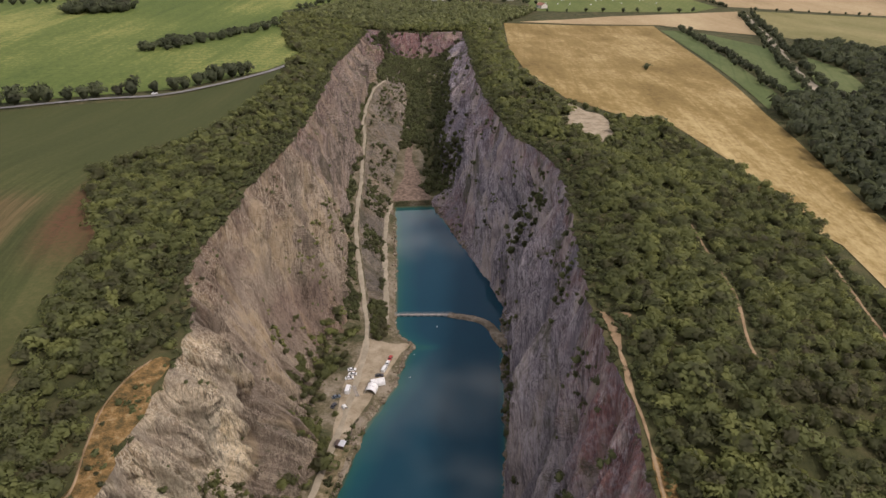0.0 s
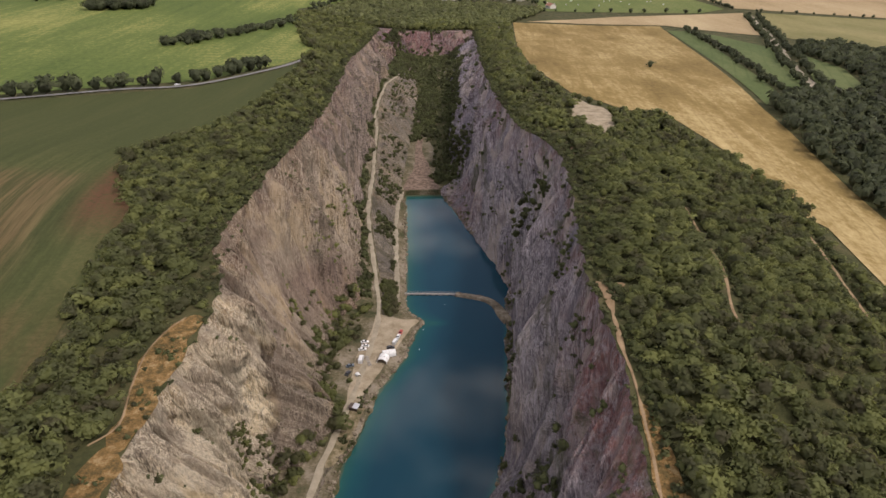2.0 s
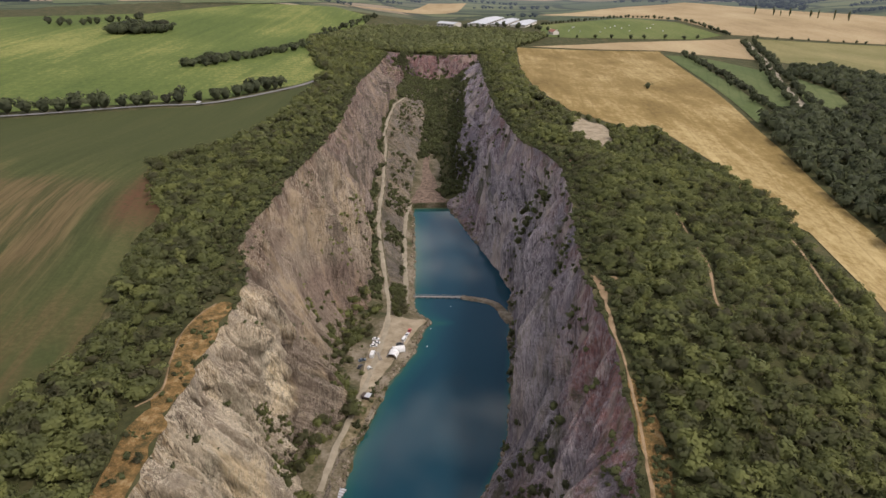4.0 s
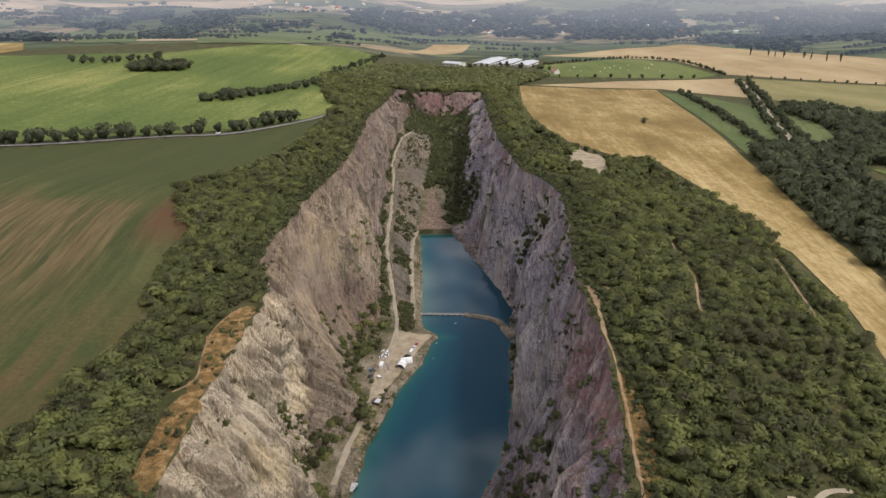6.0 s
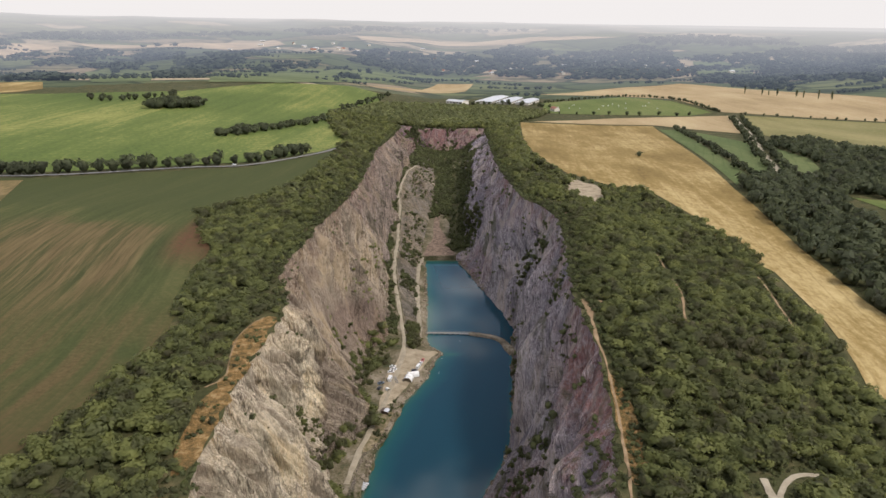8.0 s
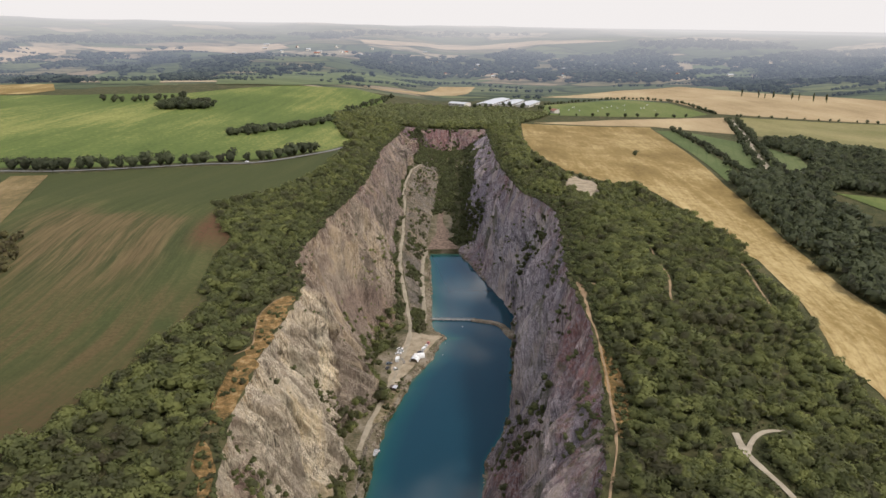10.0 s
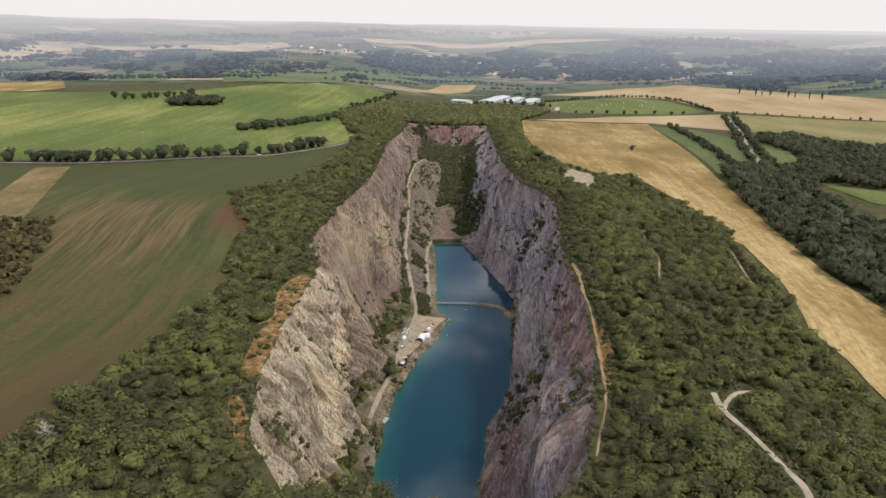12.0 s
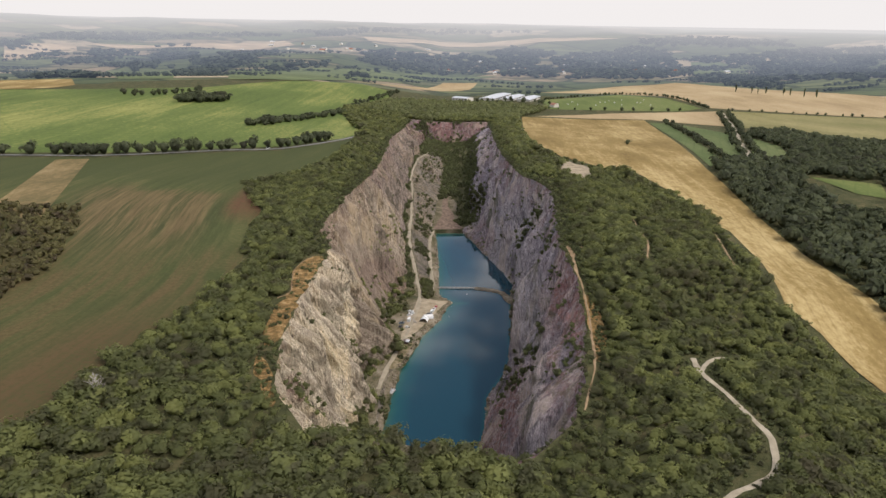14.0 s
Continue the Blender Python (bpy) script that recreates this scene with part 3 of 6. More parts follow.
SEG = [24, 52, 66, 10, 4, 12, 3, 8, 4, 6, 4, 10, 54, 66]
ROUGH = [0.6, 1, 1, 0.7, 0, 0, 0.12, 0.05, 0.12, 0.1, 0.1, 0.12, 0.35, 1, 0.6]
ROWS = np.concatenate([np.arange(-2, 60, 1.2), np.arange(60, 360, 0.7), np.arange(360, 504, 0.95), np.arange(504, 516, 0.7), np.arange(516, 970, 1.9), np.arange(970, 1022, 1.3)])


def facets(u, v, cell, seed, tilt, soft=9.0):
    """Flat pieces of about the cell's size, each set back and tilted by its own amount."""
    u, v = u / cell, v / cell
    i, j = np.floor(u).astype(np.int64), np.floor(v).astype(np.int64)
    total, val = np.full(u.shape, 1e-12), np.zeros(u.shape)
    for a in (-1, 0, 1):
        for b in (-1, 0, 1):
            n = ((i + a) * 374761393 + (j + b) * 668265263 + seed * 974634777) & 0xFFFFFFFF
            q = []
            for k in range(5):
                n = ((n ^ (n >> 13)) * 1274126177 + 12345 + k) & 0xFFFFFFFF
                q.append(((n ^ (n >> 16)) & 0xFFFF) / 65535.0)
            du, dv = u - (i + a + q[0]), v - (j + b + q[1])
            w = np.exp(-soft * (du * du + dv * dv))
            val = val + w * (2 * q[2] - 1 + cell * tilt * ((2 * q[3] - 1) * du + (2 * q[4] - 1) * dv))
            total = total + w
    return val / total


def ridge(d, width):
    """A sharp crest with straight flanks."""
    return np.maximum(1 - np.abs(d) / width, 0)


def bed_lean(y, side):
    """How far the beds run back for each metre down the face."""
    return np.where(side > 0, 0.25 - 1.15 * sstep(205, 400, y), -0.85)


# rock knobs on the floor of the far half: x, y, height, half widths
KNOBS = ((-33, 722, 11, 9, 17), (-50, 655, 6, 7, 15), (8, 850, 10, 13, 30), (-47, 590, 5, 6, 18))


def pit_sheet():
    cx, cz, e = section(ROWS)
    ctrl = np.concatenate([np.arange(n) / n + i for i, n in enumerate(SEG)] + [[len(SEG)]])
    i = np.minimum(ctrl.astype(int), len(SEG) - 1)
    f = ctrl - i
    x = cx[:, i] * (1 - f) + cx[:, i + 1] * f
    z = cz[:, i] * (1 - f) + cz[:, i + 1] * f
    w = np.interp(ctrl, range(15), ROUGH)[None, :] * np.maximum(e, 0.35)[:, None]
    w = w * sstep(0, 0.8, ctrl)[None, :] * sstep(14, 13.2, ctrl)[None, :]
    w = w * (sstep(-2, 10, ROWS) * sstep(1021, 1011, ROWS))[:, None]
    y = np.repeat(ROWS[:, None], len(ctrl), 1)
    side = np.where(ctrl < 7.5, 1.0, -1.0)[None, :]
    # ribs, slabs, ledges and broken faces
    warp = 7 * fbm(y / 34, z / 34, x / 60, 3, 3)
    big = vnoise((y + warp) / 38, z / 55, side * 3.3, 10)
    ribs = 1 - 2 * np.abs(vnoise((y + warp - 0.6 * z) / 15, z / 70, x / 60, 11))
    gully = np.abs(vnoise((y - warp - 0.55 * z) / 23, z / 90, x / 80, 17))
    strike = sstep(500, 400, y)
    across, along = y + bed_lean(y, side) * z, z
    slab = facets(across + 0.5 * warp, 0.17 * along, 11.0, 54, 0.30, 14.0)
    block = facets(across + 0.25 * warp, 0.15 * along, 4.4, 55, 0.50, 11.0)
    chip = facets(across + 0.15 * warp, 0.20 * along, 2.4, 56, 0.6, 7.0)
    flute = 1 - 2 * np.abs(vnoise((across + 0.4 * warp) / 6.5, along / 42, x / 60, 18))
    rill = 1 - 2 * np.abs(vnoise((across + 0.2 * warp) / 3.2, along / 26, 1.5, 63))
    crack = np.minimum(np.abs(vnoise((across + 0.3 * warp) / 7.5, along / 60, 2.5, 64)) * 5, 1.0)
    pillar = np.abs(vnoise((across + 0.8 * warp) / 13, along / 75, 0.5, 61)) ** 0.7
    cleft = np.minimum(np.abs(vnoise((y - 0.9 * z + 1.5 * warp) / 17, z / 120, 0.5, 62)) * 2.2, 1.0)
    ledge = vnoise(y / 26, (z + 0.25 * y) / 7.5, x / 40, 13)
    small = fbm(y / 3.2, z / 4.0, x / 3.5, 3, 14)
    west = np.where(ctrl < 7.5, 1.0, 0.0)[None, :]
    bound = 218 + 0.45 * np.minimum(-z, 24) - 1.15 * np.maximum(-z - 24, 0)
    front = y - bound
    spur = west * (8.0 * ridge(y - 226, 15) * sstep(-34, -58, z) + 6.0 * ridge(front + 3, 20) * sstep(4, -34, z)
                   + 9.0 * ridge(y - 147, 20) * sstep(-6, -34, z) - 8.0 * np.exp(-((y - 180) / 13) ** 2) * sstep(-16, -44, z)
                   - 4.0 * np.exp(-((front - 18) / 10) ** 2) * sstep(-4, -34, z)
                   + 5.0 * np.exp(-((y - 338) / 12) ** 2) * sstep(-25, -48, z) - 5.0 * np.exp(-((y - 96) / 10) ** 2) * sstep(-5, -40, z))
    edge = 112 + 1.2 * (z + 42)
    butt = sstep(edge + 6, edge - 4, y) * sstep(52, 92, y) * sstep(-66, -54, z)
    spur = spur + (1 - west) * (9.0 * butt - 7.0 * np.exp(-((y - edge - 20) / 11) ** 2) * sstep(-66, -50, z) - 8.0 * np.exp(-((y - 402) / 10) ** 2) * sstep(-70, -45, z) * sstep(-6, -22, z)
                                + 4.0 * np.exp(-((y - 440) / 14) ** 2) + 3.0 * np.exp(-((y - 300) / 18) ** 2))
    global SLAB
    SLAB = west * np.exp(-(((y + 0.25 * (z + 40)) - 285) / 42) ** 4 - ((z + 38) / 30) ** 4) + 0.6 * sstep(0.30, 0.5, fbm(y / 40 + 0.01 * z, z / 45, side * 2.2, 3, 19))
    SLAB = np.clip(SLAB, 0, 1)
    global EARTH, GREY_SHADE
    # Cloud shade beyond the west ridge, put into the colour with its grey rock.
    GREY_SHADE = west * sstep(-4, 6, front + 8 * fbm(y / 12, z / 12, 0.3, 3, 27)) * sstep(985, 960, y)
    GREY_SHADE = GREY_SHADE + west * 0.9 * np.exp(-((y - 322 + 0.3 * (z + 58)) / 26) ** 4) * sstep(-34, -44, z + 6 * fbm(y / 10, z / 10, 0.3, 3, 28))
    GREY_SHADE = GREY_SHADE * np.where(ctrl <= 3.0, 1.0, 0.35)[None, :]
    EARTH = (1 - west) * np.exp(-((y - 112) / 48) ** 4) * sstep(-36, -52, z + 8 * fbm(y / 12, z / 12, 0.5, 3, 23))
    EARTH = EARTH + west * 0.9 * sstep(120, 60, y) * sstep(-30, -8, z) * sstep(-0.1, 0.3, vnoise(y / 9, z / 9, 0.4, 24))
    EARTH = EARTH + 1.0 * (1 - west) * sstep(-42, -14, z + 9 * fbm(y / 14, z / 14, 0.5, 3, 25)) * sstep(240, 175, y)
    EARTH = EARTH + 0.9 * west * sstep(800, 900, y + 25 * fbm(y / 15, z / 15, 0.5, 3, 26))
    EARTH = EARTH + 0.8 * (1 - west) * sstep(972, 996, y) + 0.75 * (1 - west) * np.exp(-((y - 474) / 36) ** 4) * sstep(-54, -64, z + 5 * fbm(y / 9, z / 9, 0.5, 3, 30))
    EARTH = EARTH + 0.4 * west * sstep(-20, -3, z + 8 * fbm(y / 13, z / 13, 0.5, 3, 34)) * sstep(200, 245, y)
    EARTH = np.clip(EARTH, 0, 1)
    far_ = 1 - strike * (0.85 * west + 0.55 * (1 - west))
    coarse = 1 - 0.75 * SLAB
    east = 1 - west
    trench = 1 - np.minimum(np.abs(vnoise((across + 0.6 * warp) / 17, along / 110, 3.5, 65)) * 5, 1.0)
    out = (-(9.0 * east + 2.0 * west) * trench + (3.8 - 1.6 * east) * big + 2.0 * ribs + (5.0 - 2.5 * east) * (gully - 0.35) + (10.0 * east + 3.5 * west) * (pillar - 0.45) + (3.4 * east + 1.8 * west) * (cleft - 0.8) + (2.8 * flute + 1.5 * rill) * (0.25 + 0.75 * coarse) + 2.2 * (crack - 0.8) * (0.35 + 0.65 * coarse) + ((4.2 - 1.6 * west) * slab + 2.6 * block + 1.2 * chip + 0.6 * ledge + 0.6 * small) * coarse) * w
    out = out + spur * np.minimum(w * 1.4, 1)
    x = x + side * out
    y = y + 1.2 * fbm(x / 5, z / 6, y / 5, 3, 15) * w
    z = z + 1.6 * fbm(x / 6, y / 6, z / 9, 3, 16) * w
    for kx, ky, kh, wx, wy in KNOBS:
        z = z + kh * np.exp(-((x - kx) / wx) ** 4 - ((y - ky) / wy) ** 2) * (1 + 0.5 * fbm(x / 6, y / 6, 0.5, 3, 29))
    global BED
    BED = np.stack([x, y + bed_lean(y, side) * z + 0.4 * warp, z], -1)
    return np.stack([x, y, z], -1), ctrl


PIT, CTRL = pit_sheet()


def pit_part(name, lo, hi, row_lo, row_hi, material, label, category):
    c = np.where((CTRL >= lo - 1e-6) & (CTRL <= hi + 1e-6))[0]
    r = np.where((ROWS >= row_lo) & (ROWS <= row_hi))[0]
    r = np.arange(r[0], min(r[-1] + 2, len(ROWS)))
    p = PIT[r][:, c]
    ob = mesh_object(name, p.reshape(-1, 3), grid_faces(len(r), len(c)), material, False)
    ob.data.attributes.new("slab", "FLOAT", "POINT").data.foreach_set("value", SLAB[r][:, c].ravel().astype(np.float32))
    ob.data.attributes.new("grey_shade", "FLOAT", "POINT").data.foreach_set("value", GREY_SHADE[r][:, c].ravel().astype(np.float32))
    ob.data.attributes.new("earth", "FLOAT", "POINT").data.foreach_set("value", EARTH[r][:, c].ravel().astype(np.float32))
    ob.data.attributes.new("bed", "FLOAT_VECTOR", "POINT").data.foreach_set("vector", BED[r][:, c].ravel().astype(np.float32))
    return tagged(ob, label, category, kind="structure")


pit_part("cliff_west_far", 0, 3, 430.1, 970, ROCK_LEFT_FAR, "grey-tan limestone quarry face with upright flutes", "cliff")
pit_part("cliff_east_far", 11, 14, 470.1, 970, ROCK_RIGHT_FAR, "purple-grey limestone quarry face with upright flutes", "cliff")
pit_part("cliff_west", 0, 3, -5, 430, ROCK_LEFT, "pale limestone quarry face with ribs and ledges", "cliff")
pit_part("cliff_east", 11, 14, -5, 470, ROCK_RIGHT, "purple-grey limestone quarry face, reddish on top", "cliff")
pit_part("cliff_north", 0, 14, 970.1, 1040, ROCK_END, "red-stained limestone end face of the quarry", "cliff")
pit_part("quarry_bench", 3, 5, -5, 970, FLOOR, "scrubby quarry bench along the haul road", "ground")
pit_part("quarry_bank", 5, 6, -5, 970, ROCK_BANK, "broken rock bank below the haul road", "ground")
pit_part("quarry_floor", 6, 11, -5, 970, FLOOR, "gravelly quarry floor and lake bed", "ground")


FLAT = np.where((CTRL >= 2.9) & (CTRL <= 12.2))[0]


def surf_z(x, y):
    """Height of the finished floor of the pit."""
    out = []
    for a, b in zip(np.atleast_1d(x), np.atleast_1d(y)):
        r = PIT[np.argmin(np.abs(ROWS - b))]
        out.append(np.interp(a, r[FLAT, 0], r[FLAT, 2]))
    return np.array(out)


def pit_z(x, y):
    cx, cz, _ = section(np.atleast_1d(y))
    return np.array([np.interp(a, b, c) for a, b, c in zip(np.atleast_1d(x), cx, cz)])


def land_piece(name, v, f, label):
    r = np.hypot(*v[f[:, 0]][:, :2].T)
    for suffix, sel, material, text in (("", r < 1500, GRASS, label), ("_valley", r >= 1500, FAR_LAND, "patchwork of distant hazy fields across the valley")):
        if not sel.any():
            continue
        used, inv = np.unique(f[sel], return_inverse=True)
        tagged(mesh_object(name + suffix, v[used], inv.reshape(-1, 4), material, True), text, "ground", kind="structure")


def land():
    """The plateau round the pit, one sheet to the horizon, in three pieces that share their edges with the pit."""
    grow = [1.4]
    total = 1.4
    while total < 4700:
        grow.append(min(grow[-1] * 1.25, 11.0) if total < 330 else grow[-1] * 1.16)
        total += grow[-1]
    step = np.concatenate([[0], np.cumsum(grow)])
    ys_n = [ROWS[-1]]
    while ys_n[-1] < 4800:
        ys_n.append(ys_n[-1] + min(2 + (ys_n[-1] - 1020) * 0.06, 60))
    ys_s = [-2.0]
    while ys_s[-1] > -900:
        ys_s.append(ys_s[-1] - min(2 + (-2 - ys_s[-1]) * 0.1, 40))
    ys = np.concatenate([ys_s[::-1][:-1], ROWS, ys_n[1:]])
    first, last = len(ys_s) - 1, len(ys_s) - 2 + len(ROWS)
    rim_l, rim_r = PIT[:, 0, :2], PIT[:, -1, :2]
    lx = np.concatenate([np.full(first, rim_l[0, 0]), rim_l[:, 0], np.full(len(ys) - last - 1, rim_l[-1, 0])])
    rx = np.concatenate([np.full(first, rim_r[0, 0]), rim_r[:, 0], np.full(len(ys) - last - 1, rim_r[-1, 0])])
    for name, xs, sel in (("ground_west", lx[:, None] - step[None, ::-1], slice(None)), ("ground_east", rx[:, None] + step[None, :], slice(None))):
        y2 = np.repeat(ys[:, None], xs.shape[1], 1)
        v = np.stack([xs, y2, base(xs, y2)], -1)
        land_piece(name, v.reshape(-1, 3), grid_faces(*xs.shape), "grassy plateau ground round the quarry")
    f = np.linspace(0, 1, len(CTRL))
    for name, a, b in (("ground_south", 0, first), ("ground_north", last, len(ys) - 1)):
        row = slice(a, b + 1)
        src = PIT[0, :, 0] if name == "ground_south" else PIT[-1, :, 0]
        xs = np.repeat(src[None, :], b + 1 - a, 0)
        y2 = np.repeat(ys[row][:, None], xs.shape[1], 1)
        v = np.stack([xs, y2, base(xs, y2)], -1)
        if name == "ground_south":
            v[-1] = PIT[0]
        else:
            v[0] = PIT[-1]
        land_piece(name, v.reshape(-1, 3), grid_faces(*xs.shape), "grassy plateau ground beyond the quarry end")


land()


def lake():
    y = np.arange(4, 511.5, 2.5)
    cx, cz, e = section(y)
    f = np.linspace(0, 1, 40)
    x = (cx[:, 8] - 4)[:, None] * (1 - f) + (cx[:, 11] + 4 + 12 * sstep(345, 365, y) * sstep(445, 425, y))[:, None] * f
    yy = np.repeat(y[:, None], 40, 1)
    ob = mesh_object("water", np.stack([x, yy, np.full_like(x, WATER_Z)], -1).reshape(-1, 3), grid_faces(*x.shape), WATER, True)
    # Depth raised along the east wall to paint the dark rock's reflection.
    d = np.minimum((x - cx[:, 8][:, None]) / 15, (cx[:, 11][:, None] - x) / 3.0 + 0.15 + 8.0 * sstep(330, 350, yy) * sstep(465, 440, yy))
    d = np.minimum(d, (508 - yy) / 30) + 0.12 * fbm(x / 9, yy / 9, 0.3, 3, 5)
    d = np.minimum(d, 0.10 + ((x + 8) / 12) ** 2 + ((yy - 313) / 5) ** 2)
    at_ = ob.data.attributes.new("depth", "FLOAT", "POINT")
    at_.data.foreach_set("value", np.clip(d, 0, 1).ravel().astype(np.float32))
    tagged(ob, "still blue-green water filling the quarry", "water", kind="structure")


lake()


# ---- fields, roads and paths laid on the land ----
from mathutils.geometry import delaunay_2d_cdt


def smooth_line(points, step=3.0, closed=False):
    """A rounded line through the points."""
    p = np.array(points, float)
    n = len(p)
    q = []
    for i in range(n if closed else n - 1):
        a, b, c, d = (p[k % n] if closed else p[min(max(k, 0), n - 1)] for k in (i - 1, i, i + 1, i + 2))
        m = max(2, int(np.hypot(*(c - b)[:2]) / step))
        for t in np.arange(m) / m:
            q.append(0.5 * (2 * b + (c - a) * t + (2 * a - 5 * b + 4 * c - d) * t * t + (3 * b - 3 * c + d - a) * t ** 3))
    if not closed:
        q.append(p[-1])
    return np.array(q)


def patch(name, points, material, label, lift=0.45, cell=14.0, fray=0.0, category="field", height=base):
    """A piece of ground cover draped on the land, bounded by a closed line."""
    line = smooth_line(points, cell * 0.5, True) if fray else np.array(points, float)
    if fray:
        line = line + fray * np.stack([vnoise(line[:, 0] / 7, line[:, 1] / 7, k, 31) for k in (0.5, 9.5)], -1)
    else:
        dense = []
        for a, b in zip(line, np.roll(line, -1, 0)):
            m = max(1, int(np.hypot(*(b - a)) / cell))
            dense += [a + (b - a) * t / m for t in range(m)]
        line = np.array(dense)
    n = len(line)
    gx, gy = np.meshgrid(np.arange(line[:, 0].min(), line[:, 0].max(), cell), np.arange(line[:, 1].min(), line[:, 1].max(), cell))
    grid = np.stack([gx.ravel(), gy.ravel()], -1)
    pts = [Vector(v) for v in np.concatenate([line, grid])]
    v, _, f, *_ = delaunay_2d_cdt(pts, [], [list(range(n))], 1, 1e-4)
    v = np.array([tuple(q) for q in v])
    z = height(v[:, 0], v[:, 1]) + lift
    ob = mesh_object(name, np.column_stack([v, z]), [t[:3] for t in f if len(t) == 3], material, True)
    return tagged(ob, label, category, kind="structure")


def ribbon(name, points, width, material, label, lift=0.15, height=base, fray=0.15, category="path"):
    """A track of even width draped on the land."""
    c = smooth_line(points, 2.5)
    t = np.gradient(c[:, :2], axis=0)
    t /= np.linalg.norm(t, axis=1)[:, None] + 1e-9
    nrm = np.stack([-t[:, 1], t[:, 0]], -1)
    rows = []
    width = width * (1 + 2.2 * fray * vnoise(c[:, 0] / 9, c[:, 1] / 9, 0.7, 22))
    for k, u in enumerate(np.linspace(-0.5, 0.5, 5)):
        wob = fray * width * vnoise(c[:, 0] / 4, c[:, 1] / 4, 3.3 * k, 21) if k in (0, 4) else 0
        xy = c[:, :2] + nrm * (width * u + wob)[:, None]
        z = (c[:, 2] if c.shape[1] == 3 else height(xy[:, 0], xy[:, 1])) + lift - (0.10 if k in (0, 4) else 0)
        rows.append(np.column_stack([xy, z]))
    v = np.stack(rows, 1)
    return tagged(mesh_object(name, v.reshape(-1, 3), grid_faces(len(c), 5), material, True), label, category, kind="structure")


def line_distance(x, y, points):
    p = np.array(points, float)[:, :2]
    best = np.full(len(x), 1e9)
    for a, b in zip(p[:-1], p[1:]):
        d = b - a
        t = np.clip(((x - a[0]) * d[0] + (y - a[1]) * d[1]) / (d @ d), 0, 1)
        best = np.minimum(best, np.hypot(x - a[0] - t * d[0], y - a[1] - t * d[1]))
    return best


EDGE_L = [(-128, 720), (-128, 577), (-142, 446), (-164, 401), (-191, 370), (-150, 280), (-144, 226), (-134, 163), (-142, 105), (-150, 72), (-156, 27), (-158, 4), (-162, -30), (-170, -120)]
WOOD_L = [(-205, 1100), (-200, 1000), (-182, 925), (-160, 810)] + EDGE_L
field = patch("field_stubble", [(-125, 690), (-148, 610), (-196, 524), (-249, 497), (-346, 449), (-450, 436), (-900, 400), (-900, -200), (-170, -200)] + EDGE_L[::-1][:-1], STUBBLE, "brown and green harvested field with curved mowing marks", 0.4, 8.0)
co = np.array([tuple(v.co) for v in field.data.vertices])
field.data.attributes.new("lane", "FLOAT", "POINT").data.foreach_set("value", line_distance(co[:, 0], co[:, 1], smooth_line([(-110, 900), (-138, 480), (-168, 340), (-152, 220), (-142, 110), (-156, 0), (-175, -150), (-200, -300)], 20.0)).astype(np.float32))
patch("field_strip", [(-386, 432), (-358, 440), (-290, 240), (-332, 236)], MOWN, "tan mown strip of field", 0.75)
patch("field_green", [(-128, 725), (-148, 640), (-196, 552), (-249, 524), (-346, 476), (-450, 463), (-900, 430), (-1300, 900), (-1100, 1150), (-720, 1130), (-500, 1180), (-380, 1420), (-239, 1559), (-144, 1434), (-150, 1250), (-215, 1091), (-190, 927)], GREEN, "large green crop field with paler bands", 0.4)
patch("field_beige", [(-1037, 1400), (-885, 1396), (-790, 1230), (-800, 1160), (-1200, 1080), (-1400, 1350)], WHEAT, "ripe beige field on a slope", 0.8)
patch("field_wheat", [(120, 1089), (96, 806), (92, 640), (108, 530), (140, 485), (172, 470), (188, 389), (180, 325), (198, 292), (193, 221), (180, 161), (190, 140), (199, 60), (215, -80), (260, -80), (252, 100), (245, 172), (237, 258), (241, 348), (256, 505), (335, 1034), (139, 1085)], WHEAT, "ripe golden wheat field with wheel tracks", 0.4)
patch("field_wheat_top", [(142, 1099), (296, 1140), (507, 1150), (428, 900), (345, 1038)], TAN, "pale stubble strip at the head of the wheat", 0.7)
patch("field_strip_green", [(330, 985), (356, 975), (291, 557), (263, 513)], STRIP, "narrow green strip field", 0.5)
patch("field_strip_clover", [(370, 946), (392, 796), (330, 598), (323, 547), (298, 570)], STRIP, "green clover strip between hedges", 0.5)
patch("field_strip_small", [(400, 740), (398, 646), (375, 574), (345, 537), (340, 590)], STRIP, "small green strip beside the lane", 0.5)
patch("field_olive", [(532, 1150), (743, 997), (900, 860), (700, 640), (500, 660), (474, 800), (448, 880)], OLIVE, "dry olive-coloured grass field", 0.5)
patch("field_tan", [(228, 1690), (480, 1900), (695, 2000), (950, 1350), (900, 1180), (749, 1015), (515, 1205), (496, 1449), (367, 1584)], TAN, "broad tan stubble field", 0.5)
patch("meadow_orchard", [(193, 1395), (405, 1520), (480, 1400), (496, 1200), (437, 1158), (184, 1218)], MEADOW, "green meadow dotted with small fruit trees", 0.5)
patch("field_far_tan", [(-235, 1646), (-78, 1800), (-40, 2089), (74, 2100), (40, 1800), (9, 1740), (-90, 1700)], TAN, "distant ripe field", 0.8)
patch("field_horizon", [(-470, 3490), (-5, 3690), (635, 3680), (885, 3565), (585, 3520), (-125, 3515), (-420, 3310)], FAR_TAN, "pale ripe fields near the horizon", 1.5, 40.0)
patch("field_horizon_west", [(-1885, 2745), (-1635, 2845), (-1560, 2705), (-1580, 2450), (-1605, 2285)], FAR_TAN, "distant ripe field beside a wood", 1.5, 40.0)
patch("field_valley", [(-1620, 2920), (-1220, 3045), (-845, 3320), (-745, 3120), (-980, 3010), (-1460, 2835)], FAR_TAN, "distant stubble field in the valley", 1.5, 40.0)
